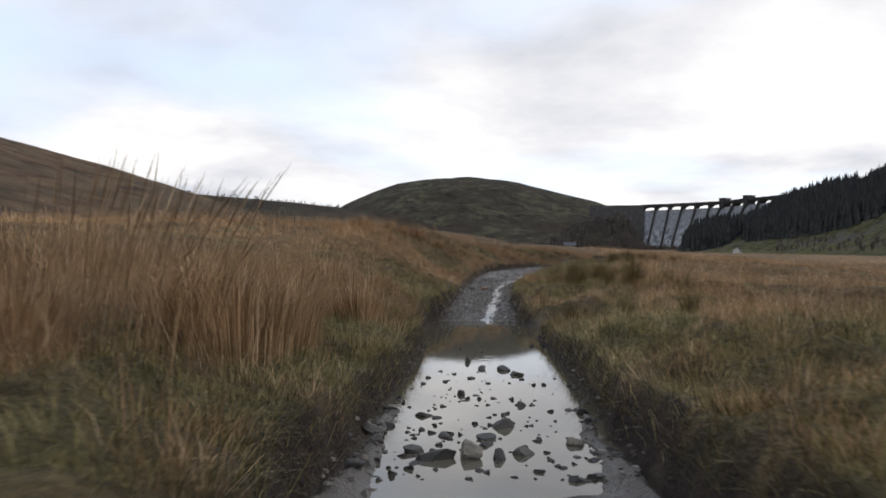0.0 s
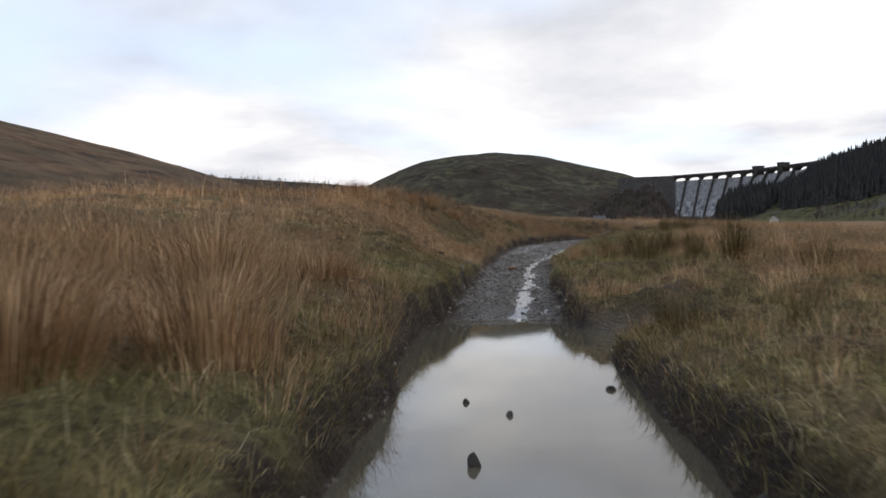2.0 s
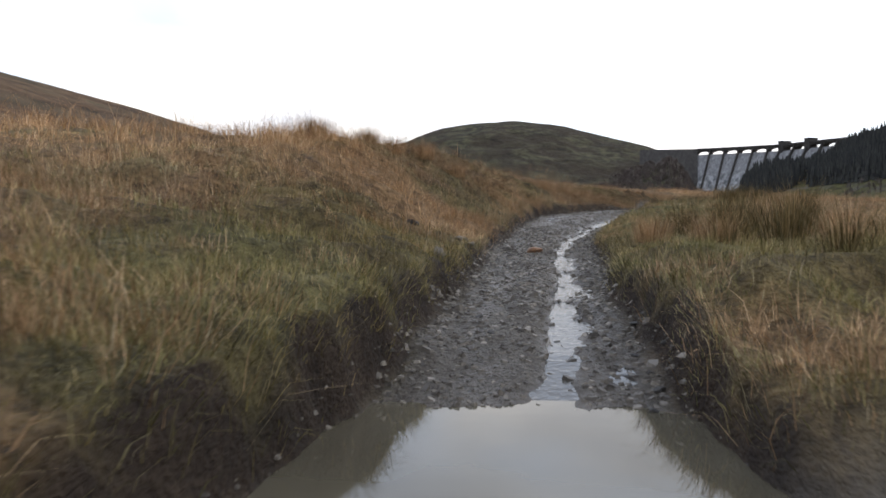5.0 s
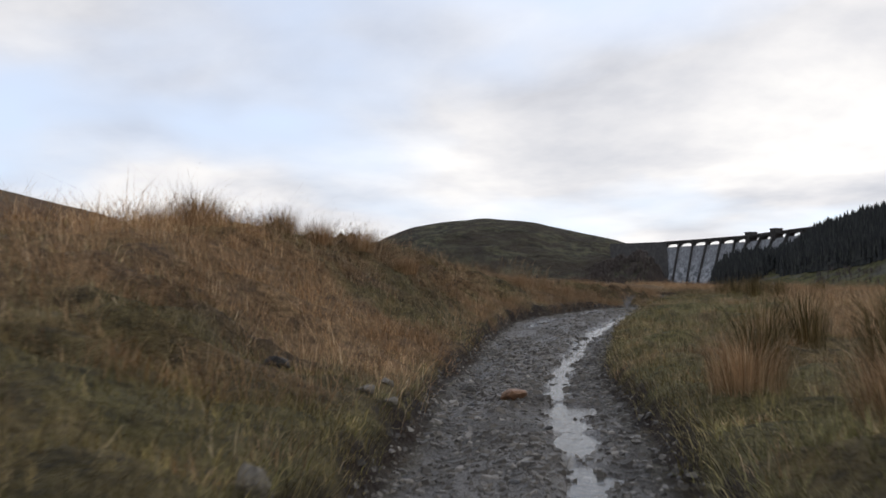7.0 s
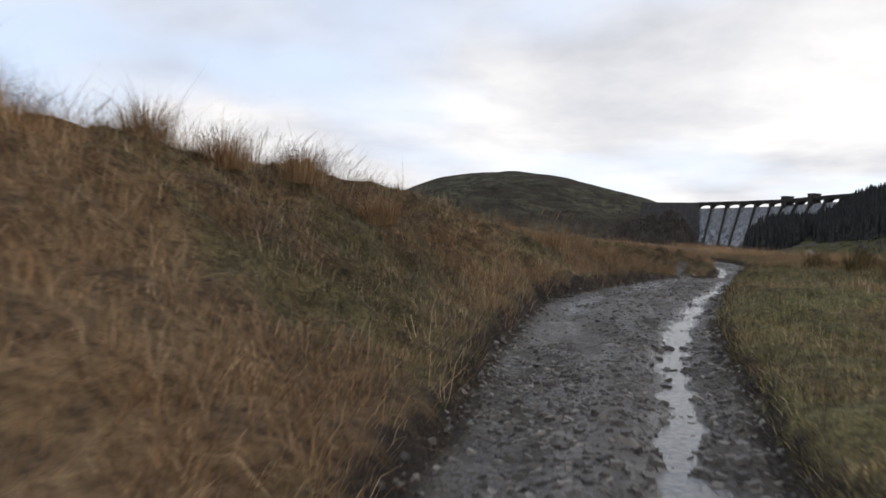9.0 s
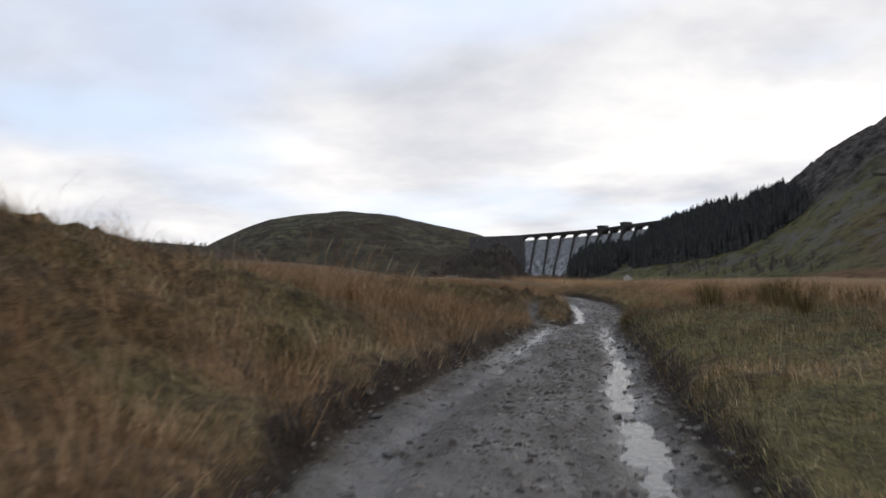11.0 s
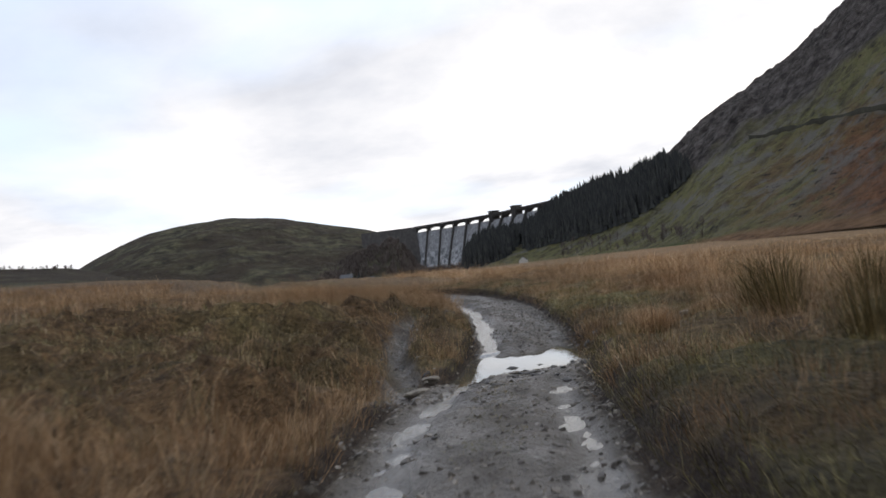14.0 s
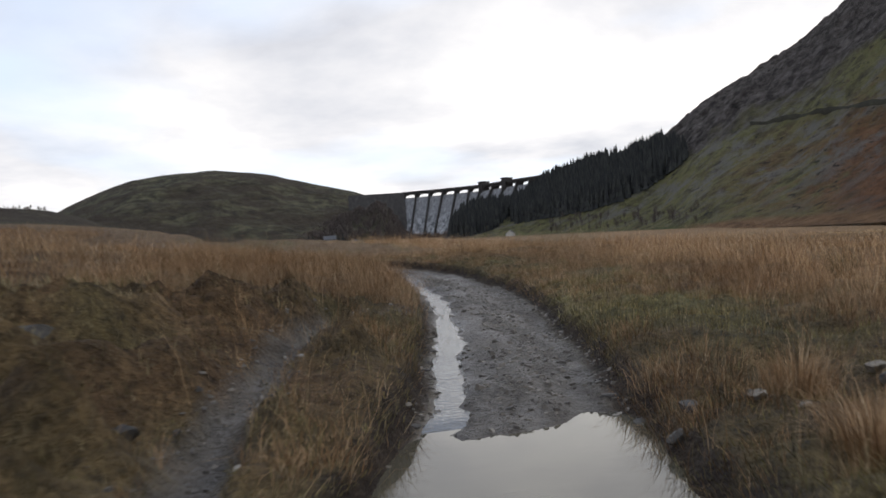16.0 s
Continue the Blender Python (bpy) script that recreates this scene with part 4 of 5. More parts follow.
# loose slabs along both margins
for k in range(84):
    y = rs.uniform(6, 10.5) if k < 34 else rs.uniform(10.5, 26)
    side = rs.random() < .5
    e = float(left_edge(y)) if side else float(right_edge(y))
    x = e + (rs.uniform(.0, .42) if side else -rs.uniform(.0, .42))
    s = rs.uniform(.07, .2) * (1.0 if y < 10 else .6)
    stone(x, y, s * rs.uniform(1, 1.7), s, s * rs.uniform(.35, .7), rs.uniform(0, 180), .25, "wet" if rs.random() < .86 else "pale",
          label="loose slab of slate at the foot of the bank", group="slabs under the banks", tilt=rs.uniform(-18, 18))
# single stones further on
for x, y, sx, sy, sz, kind, lab in ((1.85, 35.30, .42, .34, .3, "rust", "rust-coloured boulder on the stony track"), (1.32, 36.27, .3, .22, .14, "wet", "grey slab on the stony track"),
                                    (.22, 29.4, .22, .13, .36, "pale", "pale upright slab in the bank"), (-0.1, 33.95, .24, .18, .16, "pale", "pale stone at the edge of the turf"),
                                    (0.42, 34.25, .22, .16, .14, "pale", "pale stone at the edge of the turf"), (0.55, 32.9, .2, .16, .14, "pale", "pale stone at the edge of the turf"),
                                    (0.3, 33.05, .26, .2, .16, "pale", "pale stone at the edge of the turf"), (-0.5, 32.9, .34, .26, .18, "wet", "mossy boulder in the slope"), (1.99, 30.22, .16, .12, .14, "wet", "dark stone in the running water"),
                                    (4.83, 25.17, .42, .3, .16, "pale", "pale slab on the peat bank"), (5.24, 24.77, .36, .2, .12, "wet", "grey slab on the peat bank"),
                                    (3.54, 21.46, .26, .18, .1, "pale", "pale stone in the side pool"),
                                    (10.86, 70.12, .5, .34, .2, "pale", "squared grey block beside the track"), (11.25, 70.9, .26, .22, .16, "wet", "squared grey block beside the track"),
                                    (13.53, 73.18, .2, .2, .16, "wet", wet_label), (14.73, 72.72, .34, .2, .12, "wet", wet_label), (14.98, 73.00, .26, .18, .12, "wet", wet_label), (13.67, 72.08, .42, .26, .18, "wet", wet_label),
                                    (15.65, 73.45, .3, .26, .2, "wet", "boulder at the foot of the bank"), (16.06, 73.09, .2, .18, .15, "wet", "boulder at the foot of the bank"), (15.53, 74.22, .3, .24, .2, "wet", "boulder at the foot of the bank"),
                                    (17.06, 73.8, .3, .18, .16, "pale", "pale angular stone on the peat"), (17.0, 73.46, .3, .2, .18, "pale", "pale angular stone on the peat"), (15.95, 72.93, .26, .18, .14, "pale", "pale angular stone on the peat"),
                                    (16.2, 72.63, .18, .14, .12, "pale", "pale angular stone on the peat"), (17.75, 73.4, .34, .24, .2, "pale", "pale angular stone on the peat"), (15.2, 73.0, .28, .24, .2, "wet", "boulder at the foot of the bank"),
                                    (10.45, 74.2, .6, .42, .26, "wet", "lichen-grey boulder bedded in the heath"), (10.75, 73.9, .4, .3, .22, "wet", "lichen-grey boulder bedded in the heath"), (9.72, 76.7, .6, .4, .24, "wet", "lichen-grey boulder bedded in the heath"),
                                    (13.1, 72.2, .55, .4, .28, "wet", "dark slab rising from the puddle"), (14.3, 73.3, .26, .18, .14, "wet", "dark slab rising from the puddle"), (11.2, 70.68, .4, .3, .16, "pale", "squared grey block beside the track"),
                                    (1.84, 81.09, 1.1, .7, .5, "pale", "pale rock outcrop in the moor"), (2.95, 81.42, 1.0, .6, .5, "pale", "pale rock outcrop in the moor"), (0.83, 80.55, 1.0, .7, .5, "pale", "pale rock outcrop in the moor"),
                                    (17.66, 73.09, .34, .28, .2, "wet", "dark stone in the long grass"), (23.34, 93.00, .5, .4, .3, "pale", "pale stone beside the far bend")):
    stone(x, y, sx, sy, sz, rs.uniform(-30, 30), .3, kind, label=lab, group="single stones")

for k in range(85):
    y = rs.uniform(25.2, 80)
    u = rs.uniform(.03, .97)
    l, r = float(left_edge(y)), float(right_edge(y))
    s = rs.uniform(.06, .15) * (1.35 if u < .12 or u > .9 else 1)
    stone(l + u * (r - l), y, s * rs.uniform(1, 1.7), s, s * rs.uniform(.3, .5), rs.uniform(0, 180), .3,
          "wet" if rs.random() < .9 else "pale", label="flat slate stone bedded in the stony track", group="bedded stones", tilt=rs.uniform(-8, 8))

for k in range(48):
    y = rs.uniform(69.4, 71.5)
    x = float(mid(y)) + rs.uniform(-1.1, 1.4)
    s = rs.uniform(.07, .2)
    stone(x, y, s * rs.uniform(1.2, 2.0), s, s * rs.uniform(.35, .55), rs.uniform(0, 180), .42, "wet" if rs.random() < .6 else "pale",
          label="slab of slate bedded in mud at the edge of the puddle", group="stones at the second puddle", tilt=rs.uniform(-14, 14))

# gravel: slate chips pressed into the track
m_chip = Mat("slate_chips", rough=.55, spec=.4)
m_chip.color(m_chip.ramp(m_chip.island(), [(0, (.05, .042, .034)), (.5, (.105, .091, .075)), (.85, (.175, .154, .128)), (1, (.27, .24, .2))]))
rng = np.random.default_rng(21)


def chips(name, x, y, size, label, z=None, material=None):
    n = len(x)
    z = ground_z(x, y) if z is None else np.full(n, z)
    a = rng.uniform(0, 2 * np.pi, (n, 1)) + np.arange(5)[None] * 2 * np.pi / 5 + rng.uniform(-.35, .35, (n, 5))
    r = size[:, None] * rng.uniform(.65, 1.2, (n, 5))
    tilt = rng.normal(0, .22, (n, 2))
    st = rng.uniform(.55, 1.0, (n, 1))
    dx, dy = r * np.cos(a), r * np.sin(a) * st
    t = size * rng.uniform(.3, .6, n)
    low = np.stack([x[:, None] + dx * 1.1, y[:, None] + dy * 1.1, z[:, None] - t[:, None] * .5 + 0 * dx], -1)
    top = np.stack([x[:, None] + dx * .8, y[:, None] + dy * .8, z[:, None] + t[:, None] * .7 + dx * tilt[:, :1] + dy * tilt[:, 1:]], -1)
    v = np.concatenate([low, top], 1).reshape(-1, 3)
    b = np.arange(n)[:, None] * 10
    fs = []
    for k in range(5):
        k2 = (k + 1) % 5
        fs.append(np.concatenate([b + k, b + k2, b + 5 + k2], 1))
        fs.append(np.concatenate([b + k, b + 5 + k2, b + 5 + k], 1))
    for k in (1, 2, 3):
        fs.append(np.concatenate([b + 5, b + 5 + k, b + 6 + k], 1))
    me = mesh_from(name, v, np.concatenate(fs), material or m_chip.m, smooth=False)
    return tagged(new(name, me), label, "gravel", kind="stuff")


cy = np.concatenate([rng.uniform(24.6, 45, 15500), rng.uniform(45, 67, 11000), rng.uniform(67, 94, 7500), rng.uniform(5.5, 24.6, 3000)])
cu = rng.uniform(0, 1, len(cy))
cu = np.where(cy < 24.6, np.where(rng.random(len(cy)) < .5, .2 * cu, 1 - .2 * cu), cu)
keep = (np.abs(cu - lerp(cy, [22.8, 25.6, 28.6, 34.6, 41, 47.5, 53.7, 62.3, 68.5], [.55, .6, .68, .66, .72, .8, .84, .86, .84])) > .1) | (rng.random(len(cy)) < .4)
keep &= (cy < 45) | ((cu > .42) & (cu < .8)) | (cu > .9) | (cu < .1) | (rng.random(len(cy)) < .2)
keep &= vnoise(cy * 1.1, cu * 4, 3) + .5 * rng.random(len(cy)) > .48
cy, cu = cy[keep], cu[keep]
cx = left_edge(cy) + cu * (right_edge(cy) - left_edge(cy))
gy = rng.uniform(68.5, 82, 1300)
gx = gully_x(gy) + rng.normal(0, .2, len(gy))
cx, cy = np.concatenate([cx, gx]), np.concatenate([cy, gy])
chips("gravel", cx, cy, .01 + .04 * rng.random(len(cy)) ** 2.8, "wet grey slate chips scattered over the track")

ky = np.concatenate([rng.uniform(24.8, 33, 700), rng.uniform(33, 46, 2000), rng.uniform(46, 62, 700), rng.uniform(68.6, 71.4, 500), rng.uniform(75.5, 90, 700)])
ku = rng.uniform(.03, .97, len(ky))
keep = vnoise(ky * .8, ku * 3, 6) > .42
ky, ku = ky[keep], ku[keep]
chips("cobbles", left_edge(ky) + ku * (right_edge(ky) - left_edge(ky)), ky, .024 + .05 * rng.random(len(ky)) ** 2.4, "flat slate cobbles lying loose on the wet track")

py = 6.2 + 6.5 * rng.random(240) ** 1.5
chips("pebbles", rng.uniform(-.75, 1.85, 240), py, .015 + .045 * rng.random(240) ** 1.8, "small dark stones breaking the surface of the puddle", z=.0, material=m_stone.m)

ry = np.concatenate([rng.uniform(25, 82, 700), rng.uniform(52, 76, 250)])
rside = rng.random(len(ry)) < np.where(ry < 50, .5, .25)
rin = np.abs(rng.normal(0, 1, len(ry))) * np.where(ry > 52, .28, .16)
rx = np.where(rside, left_edge(ry) + rin - .03, right_edge(ry) - rin + .03)
chips("rubble", rx, ry, .02 + .05 * rng.random(len(ry)) ** 2, "broken slate rubble fallen from the banks")

# ---------------------------------------------------------------- grass
rng = np.random.default_rng(77)


def blades(name, x, y, h, w, lean, ang, material, label, zoff=0.0):
    """Bent tapering blades in one mesh: five points and three triangles each."""
    n = len(x)
    z = ground_z(x, y) - .03 + zoff
    ca, sa = np.cos(ang), np.sin(ang)
    px, py = -sa, ca                                   # across the blade
    turn = rng.uniform(-.9, .9, n)
    px, py = px * np.cos(turn) + ca * np.sin(turn), py * np.cos(turn) + sa * np.sin(turn)
    hw = w / 2
    b1 = np.stack([x - px * hw, y - py * hw, z], 1)
    b2 = np.stack([x + px * hw, y + py * hw, z], 1)
    k1, k2 = .55, 1.0
    mx, my, mz = x + ca * lean * h * .32, y + sa * lean * h * .32, z + h * k1 * np.sqrt(np.clip(1 - .3 * lean ** 2, .2, 1))
    m1 = np.stack([mx - px * hw * .8, my - py * hw * .8, mz], 1)
    m2 = np.stack([mx + px * hw * .8, my + py * hw * .8, mz], 1)
    t = np.stack([x + ca * lean * h, y + sa * lean * h, z + h * k2 * np.clip(1 - .42 * lean ** 2, .12, 1)], 1)
    v = np.stack([b1, b2, m1, m2, t], 1).reshape(-1, 3)
    i = np.arange(n)[:, None] * 5
    f = np.concatenate([i + [[0, 1, 3]], i + [[0, 3, 2]], i + [[2, 3, 4]]], 0)
    me = mesh_from(name, v, f, material, smooth=True)
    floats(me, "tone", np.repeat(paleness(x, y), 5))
    return tagged(new(name, me), label, "grass", kind="stuff")


def leaf(name, stops, dull, spec=.08, pale=1.0, mottle=.5):
    """Blade colours: each blade its own, each tussock its tone, each stretch of moor its tint."""
    m = Mat(name, rough=.8, spec=spec)
    c = m.ramp(m.island(), stops)
    c = m.mix(m.ramp(m.noise(.16, 3, .6), [(.38, .0), (.62, .75)]), c, m.mix(1.0, c, dull, 'MULTIPLY'))
    c = m.mix(m.ramp(m.noise(.62, 3, .6), [(.48, .0), (.64, .6)]), c, m.mix(1.0, c, (.74, .65, .58), 'MULTIPLY'))
    # tussock tone, and the clumps' light and shade, mottled into the blade colour
    c = m.mix(1.0, c, m.ramp(m.noise(2.1, 4, .65), [(.32, mottle), (.5, 1.0), (.68, 2 - mottle)]), 'MULTIPLY')
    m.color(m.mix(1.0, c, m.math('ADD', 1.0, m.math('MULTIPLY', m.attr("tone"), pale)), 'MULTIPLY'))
    return m.m


M_STRAW = leaf("straw_grass", [(0, (.105, .065, .037)), (.3, (.215, .135, .073)), (.7, (.335, .22, .123)), (.92, (.43, .305, .18)), (1, (.52, .405, .265))], (.84, .77, .7), mottle=.62)
M_GREEN = leaf("green_grass", [(0, (.065, .063, .027)), (.4, (.148, .14, .054)), (.72, (.245, .215, .09)), (1, (.33, .27, .14))], (1.0, .84, .78), pale=.7)
M_HEATH = leaf("heath_mat", [(0, (.036, .031, .019)), (.35, (.098, .082, .046)), (.7, (.175, .152, .08)), (.92, (.27, .235, .135)), (1, (.4, .345, .235))], (.85, .72, .66), pale=.85, mottle=.3)
M_RUSH = leaf("rush_blades", [(0, (.045, .04, .018)), (.5, (.105, .086, .038)), (.85, (.2, .145, .068)), (1, (.3, .22, .11))], (1.0, .85, .7))


def field(n, y0, y1, d0, d1, power=1.0):
    """Random places beside the track: x, y and the distance from its edge."""
    y = rng.uniform(y0, y1, n)
    d = d0 + (d1 - d0) * rng.random(n) ** power
    side = rng.random(n) < .5
    x = np.where(side, left_edge(y) - d, right_edge(y) + d)
    return x, y, d, side


def free(x, y):
    """Where plants may stand: not on the bare track, in pools or on cut soil."""
    z, track, soil, away, dl, dr, damp = ground(x, y)
    return (track < .35) & (away > -.06) & (np.where(away > .3, soil, 0) < .5) & (z > .015)


def tallness(x, y):
    return 1 - green(x, y)


def tussocks(count, y0, y1, d0, d1, per, hmin, hmax, w, spread_r, power=1.0, lush=False):
    x, y, d, side = field(count, y0, y1, d0, d1, power)
    t = green(x, y) if lush else tallness(x, y)
    keep = (rng.random(count) < (t * 1.1 + .06) * (1 - .96 * heath(x, y))) & free(x, y)
    x, y, d, side, t = (q[keep] for q in (x, y, d, side, t))
    m = len(x)
    size = np.clip(rng.lognormal(-.12, .38, m), .4, 1.75) * (.65 + .5 * t)
    k = np.repeat(np.arange(m), per)
    a = rng.uniform(0, 2 * np.pi, m * per)
    r = spread_r * np.sqrt(rng.random(m * per)) * size[k]
    bx, by = x[k] + r * np.cos(a), y[k] + r * np.sin(a)
    h = rng.uniform(hmin, hmax, m * per) * size[k] * np.where(side[k] & (not lush), (1 + .25 * (1 - sstep(19, 24, by)) * sstep(.5, 1.3, d[k])) * lerp(by, [0, 22, 26, 37, 44, 56, 60, 66, 69, 78, 84], [.85, .9, .6, .6, .6, .85, 1.1, .85, .5, .55, .95]) * (1 + .9 * sstep(34, 42, by) * (1 - sstep(50, 56, by)) * sstep(3, 6, d[k])),
                                                              lerp(by, [0, 26, 30, 44, 60, 74], [.95, .9, .75, .75, .75, .9]) * (.6 + .5 * sstep(1.5, 5, d[k])))
    wind = rng.normal(0, .6, m * per)
    lean = np.clip(.22 + .6 * r / spread_r * rng.random(m * per) + rng.exponential(.28, m * per), 0, 1.25)
    ang = a + wind
    edge = np.exp(-np.maximum(d[k], 0) / .45)
    inward = np.where(side[k], 0.0, np.pi)
    flip = rng.random(m * per) < edge * .6
    ang = np.where(flip, inward + rng.normal(0, .5, m * per), ang)
    lean = np.where(flip, np.clip(lean + .35, 0, 1.25), lean)
    ok = free(bx, by)
    return [q[ok] for q in (bx, by, h, np.full(m * per, w) * rng.uniform(.6, 1.3, m * per), lean, ang)]


def join(*sets):
    return [np.concatenate(q) for q in zip(*sets)]


near = tussocks(8200, 3, 103, 0.12, 7, 42, .28, .74, .005, .3, 1.2)
middle = tussocks(9000, 8, 130, 7, 28, 20, .32, .74, .0095, .42)
far = tussocks(7000, 20, 230, 28, 110, 8, .38, .8, .04, .8)
blades("moor_grass", *join(near, middle, far), M_STRAW, "tall straw-coloured moor grass in tussocks")


def lawn(count, y0, y1, d0, d1, hmin, hmax, w, power=1.0, bias=.1):
    x, y, d, side = field(count, y0, y1, d0, d1, power)
    g = green(x, y)
    keep = (rng.random(count) < g + bias) & free(x, y)
    x, y, d, side = (q[keep] for q in (x, y, d, side))
    n = len(x)
    patch = .6 + .9 * vnoise(x * 1.3, y * 1.3, 41)
    h = rng.uniform(hmin, hmax, n) * patch
    ang = rng.uniform(0, 2 * np.pi, n)
    edge = rng.random(n) < .6 * np.exp(-np.maximum(d - .14, 0) / .2)
    ang = np.where(edge, np.where(side, 0.0, np.pi) + rng.normal(0, .5, n), ang)
    lean = np.clip(rng.exponential(.35, n) + np.where(edge, .5, .1), 0, 1.3)
    return x, y, h * np.where(edge, 1.5, 1), np.full(n, w) * rng.uniform(.6, 1.3, n), lean, ang


sward = lawn(100000, 3, 103, .03, 6, .05, .15, .007, 1.4)
sward = (*sward[:4], np.clip(sward[4] + .35, 0, 1.3), sward[5])
blades("short_turf", *join(sward, lawn(60000, 6, 120, 6, 24, .1, .24, .015),
                           tussocks(13500, 3, 103, .03, 6, 14, .1, .34, .006, .14, 1.3, lush=True),
                           tussocks(2200, 3, 32, .03, 6, 34, .2, .5, .005, .22, 1.2, lush=True)), M_GREEN, "short green and yellowing turf in tufts")
blades("dead_thatch", *lawn(140000, 3, 103, .02, 8, .07, .27, .006, 1.3, .45), M_HEATH, "dead straw lying among the turf")


hx, hy, hd, hs = field(500000, 26, 83, .4, 11)
keep = hs & (rng.random(len(hx)) < heath(hx, hy) * (.35 + 1.1 * vnoise(hx * 1.4, hy * 1.4, 47))) & free(hx, hy)
hx, hy = hx[keep], hy[keep]
k = len(hx)
lump = .5 + vnoise(hx * 1.7, hy * 1.7, 43)
blades("heath", hx, hy, rng.uniform(.06, .23, k) * lump, .0075 * rng.uniform(.6, 1.4, k), np.clip(rng.normal(.75, .35, k), .1, 1.3), rng.uniform(0, 6.28, k), M_HEATH,
       "low matted brown heath over the hummocks")

yc = rng.uniform(58, 72, 9000)
uc = rng.normal(.53, .09, 9000)
xc = left_edge(yc) + uc * (right_edge(yc) - left_edge(yc))
keep = vnoise(xc * 2.2, yc * 1.3, 88) > .5
xc, yc = xc[keep], yc[keep]
blades("crown_grass", xc, yc, rng.uniform(.02, .07, len(xc)), np.full(len(xc), .006), rng.uniform(.2, 1.0, len(xc)), rng.uniform(0, 6.28, len(xc)), M_GREEN, "worn tufts of grass on the crown of the track")


def rush_clump(seed, n, h, r):
    """One clump of rushes, built once and copied."""
    g = np.random.default_rng(seed)
    a, q = g.uniform(0, 2 * np.pi, n), r * np.sqrt(g.random(n)) * .75
    hh = h * g.uniform(.25, 1.12, n)
    lean = np.clip(.1 + .8 * q / r * g.random(n) + g.exponential(.24, n), 0, 1.2)
    w = .0026 * g.uniform(.6, 1.4, n)
    ca, sa = np.cos(a), np.sin(a)
    x, y = q * ca, q * sa
    z = np.full(n, -.08)
    b1, b2 = np.stack([x - sa * w, y + ca * w, z], 1), np.stack([x + sa * w, y - ca * w, z], 1)
    mx, my = x + ca * lean * hh * .3, y + sa * lean * hh * .3
    m1, m2 = np.stack([mx - sa * w, my + ca * w, hh * .58], 1), np.stack([mx + sa * w, my - ca * w, hh * .58], 1)
    t = np.stack([x + ca * lean * hh, y + sa * lean * hh, hh * (1 - .3 * lean ** 2)], 1)
    i = np.arange(n)[:, None] * 5
    return np.stack([b1, b2, m1, m2, t], 1).reshape(-1, 3), np.concatenate([i + [[0, 1, 3]], i + [[0, 3, 2]], i + [[2, 3, 4]]], 0)


def clump_thing(name, seed, n, h, r, material, label, group):
    me = mesh_from(name, *rush_clump(seed, n, h, r), material)
    return tagged(new(name, me), label, "grass", group)


RUSH_SPOTS = ((5.39, 33.0), (5.96, 34.1), (6.58, 33.3), (7.04, 35.0), (7.71, 36.2), (5.12, 35.8), (6.30, 37.1), (8.51, 37.8), (7.32, 31.6), (4.32, 29.9), (5.37, 30.8), (9.53, 40.5),
              (2.75, 18.6), (3.15, 19.3), (2.95, 17.7), (3.7, 19.6), (4.77, 27.3), (5.71, 26.9), (6.83, 27.7), (4.07, 17.1), (4.79, 15.1), (5.80, 17.8), (8.00, 29.5), (9.37, 32.4), (6.22, 25.5), (7.45, 24.3),
              (14.72, 61.8), (15.74, 63.0), (14.37, 64.9), (16.58, 65.4), (17.40, 67.2), (16.01, 68.2), (18.82, 69.3), (17.66, 70.9), (19.47, 72.2), (20.63, 74.2), (18.96, 64.3), (21.86, 70.7),
              (22.82, 77.3), (24.38, 80.5), (12.62, 57.9), (13.31, 55.4), (11.53, 53.1), (20.00, 66.7))
first = clump_thing("rush_clump", 3, 420, 1.0, .42, M_RUSH, "dark green clump of rushes in the grass", "rush clumps")
rr = random.Random(5)
for k, (x, y) in enumerate(RUSH_SPOTS):
    s = rr.uniform(.7, 1.15) * (.5 if y < 20 else 1)
    m = pose(x, y, float(ground_z(x, y)), rr.uniform(-4, 4), rr.uniform(-4, 4), rr.uniform(0, 360))
    if k == 0:
        first.matrix_basis = m
    else:
        c = copy_thing(first, m)
        c.scale = (s, s, s)
TALL_SPOTS = ((-2.16, 8.2, 1.3), (-2.76, 8.8, 1.2), (-1.96, 9.4, 1.05), (-2.48, 13.3, 1.2), (-1.58, 14.4, 1.15), (-2.63, 17.8, 1.1), (-1.90, 20.9, 1.05), (-4.42, 42.1, 1.0), (-4.83, 42.5, 1.0), (-4.14, 42.6, .9),
              (-3.09, 44.2, .8), (-2.35, 45.3, .8), (-1.42, 46.4, .8), (-5.85, 43.2, .8), (-0.33, 48.0, .75), (-3.47, 11.2, 1.1), (-3.6, 6.6, .85),
              (5.03, 62.1, .9), (3.98, 60.1, .95), (3.02, 61.8, .95), (6.36, 64.3, .85), (14.41, 69.1, .6), (15.46, 71.2, .6), (16.73, 73.3, .65), (17.46, 72.0, .7), (3.78, 32.6, .7), (4.50, 31.3, .8))
first = tagged(new("grass_tussock"), "tall golden tussock of moor grass with seed stalks", "grass", "tall tussocks")
me = mesh_from("foliage", *rush_clump(9, 900, .8, .66), M_STRAW)
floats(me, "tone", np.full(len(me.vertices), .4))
new("foliage", me).parent = first
me = mesh_from("stalk_spray", *rush_clump(19, 60, 1.25, .4), M_STRAW)
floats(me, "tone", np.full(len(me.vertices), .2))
stalks = new("stalk_spray", me)
stalks.parent = first
stalks["label"] = "pale upright seed stalks"
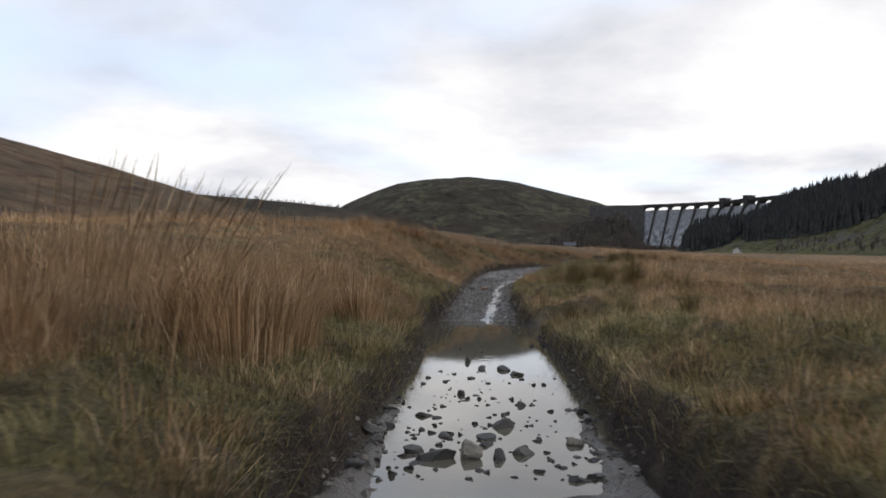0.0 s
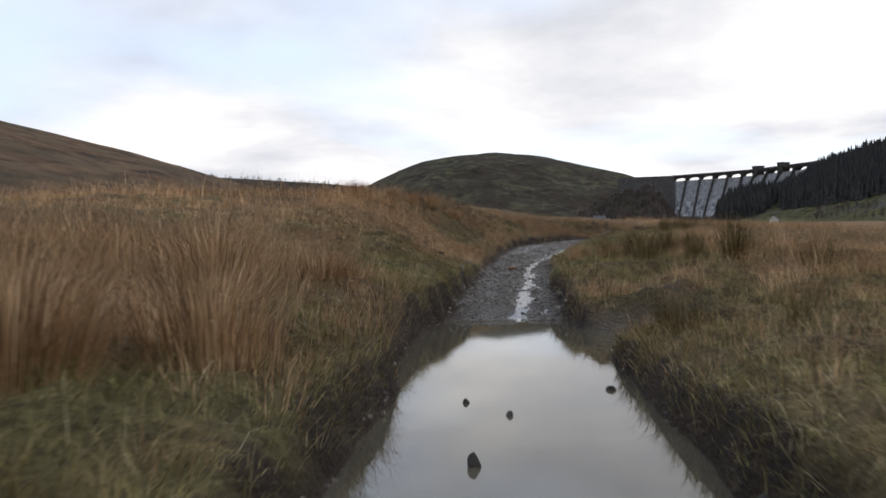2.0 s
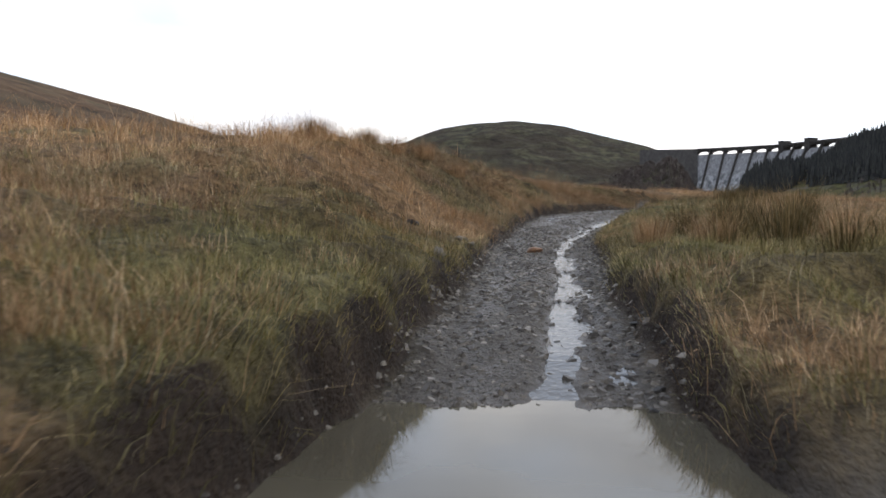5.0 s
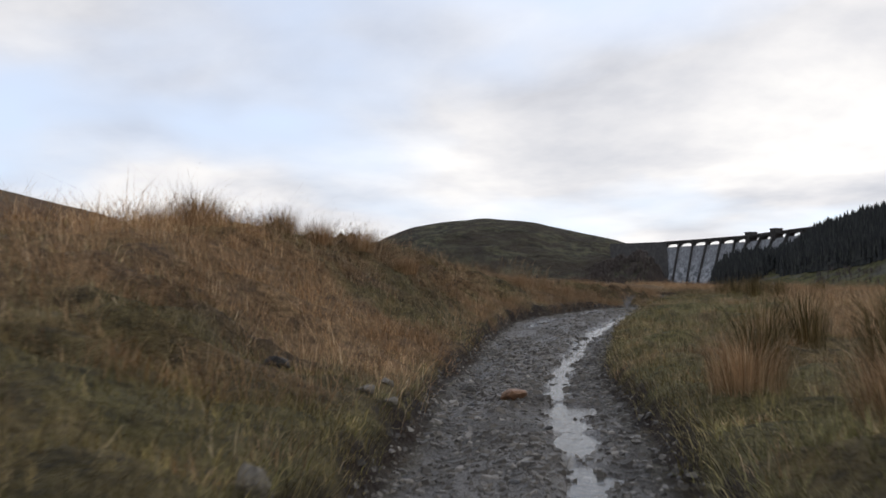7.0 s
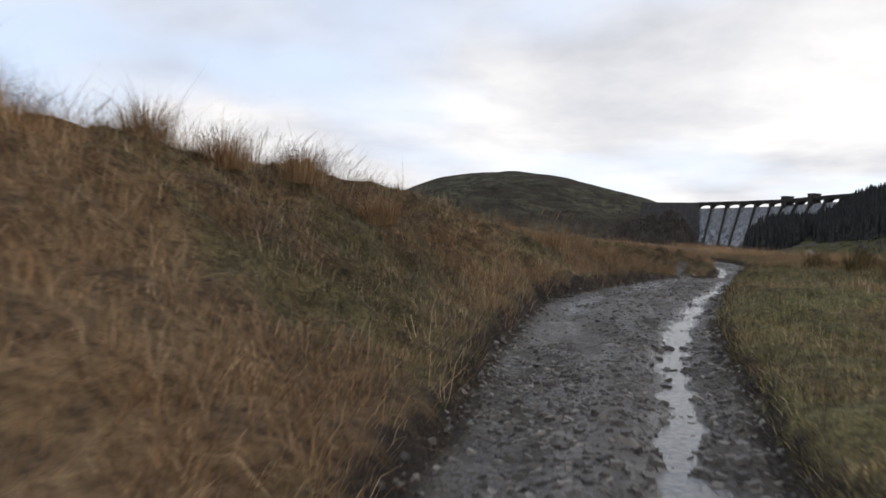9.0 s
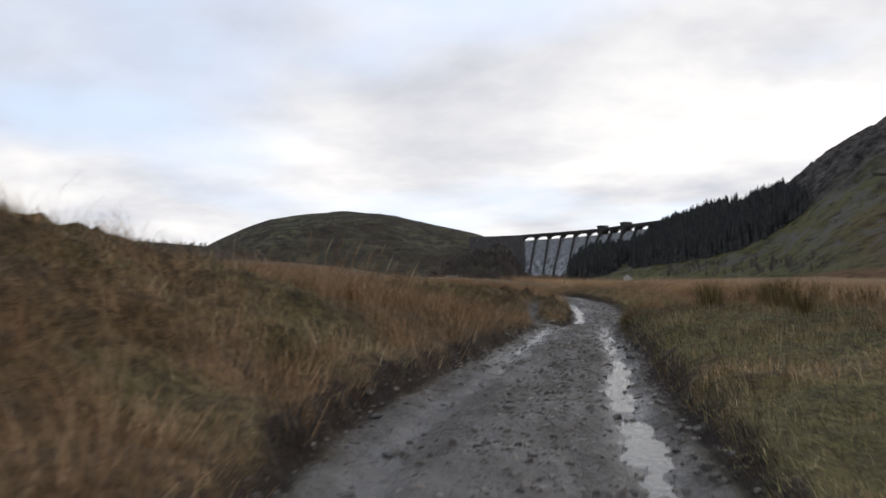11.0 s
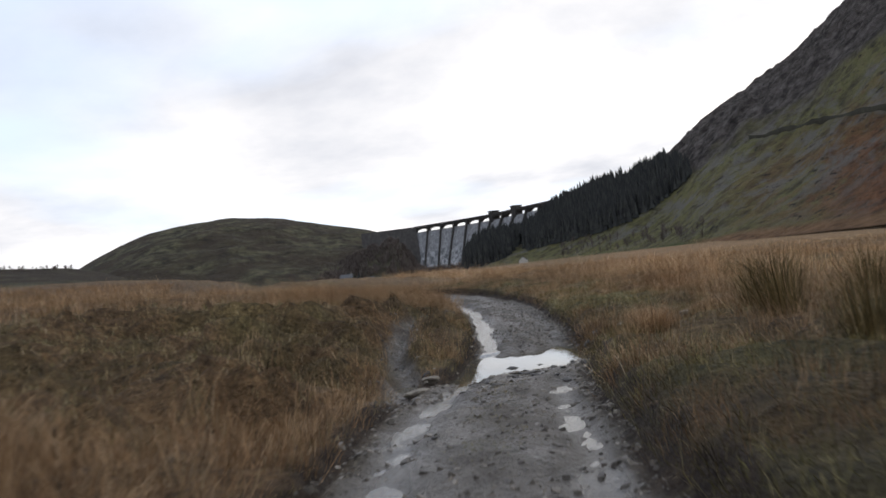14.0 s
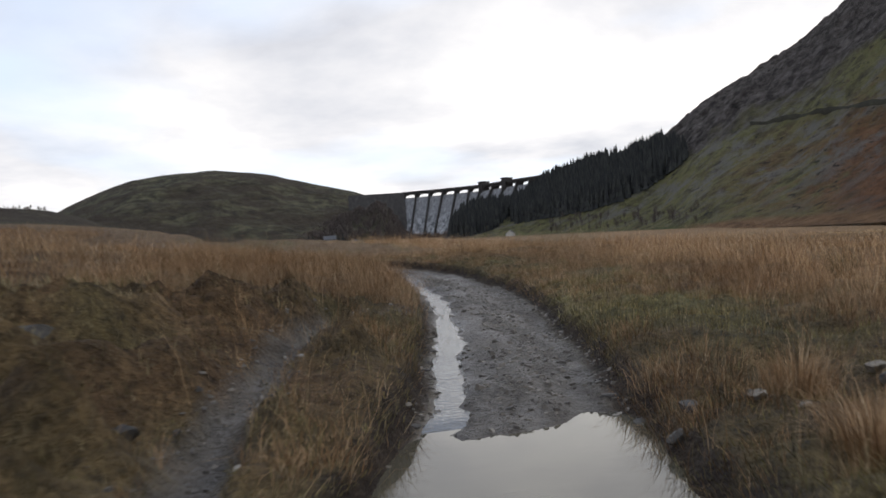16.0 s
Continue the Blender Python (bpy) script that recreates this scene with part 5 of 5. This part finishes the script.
for k, (x, y, s) in enumerate(TALL_SPOTS):
    m = pose(x, y, float(ground_z(x, y)), rr.uniform(-4, 4), rr.uniform(-4, 4), rr.uniform(0, 360))
    if k == 0:
        first.matrix_basis = m
        first.scale = (s, s, s)
    else:
        c = copy_thing(first, m)
        c.scale = (s, s, s)


STALK_SPOTS = ((-2.5, 6.5, 2.15), (-2.75, 6.8, 2.25), (-3.0, 7.2, 2.1), (-2.8, 6.2, 1.9), (-1.3, 47.4, 1.1), (-1.0, 48.3, 1.0), (-1.5, 46.8, 1.15), (-2.0, 46.2, 1.1),
               (.3, 52.8, .5), (-3.8, 39.8, .9), (-3.0, 41.7, .6), (-2.5, 42.3, .6), (4.1, 58.0, 1.5), (3.5, 57.8, 1.5), (4.6, 58.3, 1.4), (3.0, 57.2, 1.4))


def seed_stalks(seed, n, h, r):
    """Thin upright stems that bow one way, each with a narrow seed head."""
    g = np.random.default_rng(seed)
    vs, fs, base = [], [], 0
    for _ in range(n):
        a, q = g.uniform(0, 6.28), r * math.sqrt(g.random())
        x, y = q * math.cos(a), q * math.sin(a)
        hh, bow, side = h * g.uniform(.5, 1.0), abs(g.normal(.3, .14)), g.normal(0, .1)
        wide = g.uniform(0, 3.14)
        pts = []
        for s, w in ((0, .0016), (.4, .0015), (.75, .0012), (.84, .0042), (.93, .003), (1, .0006)):
            c = np.array([x + bow * hh * s * s, y + side * hh * s * s, hh * (s - .16 * bow * s * s) - .1])
            o = np.array([math.cos(wide), math.sin(wide), 0]) * w
            pts += [c - o, c + o]
        vs.append(np.array(pts))
        i = base + np.arange(5)[:, None] * 2
        fs.append(np.concatenate([i, i + 1, i + 3, i + 2], 1))
        base += 12
    return np.concatenate(vs), np.concatenate(fs)


first = None
for x, y, s in STALK_SPOTS:
    m = pose(x, y, float(ground_z(x, y)), 0, 0, rr.uniform(-35, 35))
    if first is None:
        me = mesh_from("seed_stalk_clump", *seed_stalks(23, 46, 1.0, .45), M_STRAW)
        c = first = tagged(new("seed_stalk_clump", me), "tall thin seed stalks of moor grass bowing in the wind", "grass", kind="stuff")
        c.matrix_basis = m
    else:
        c = copy_thing(first, m)
    c.scale = (.6 + .4 * s, .6 + .4 * s, s)
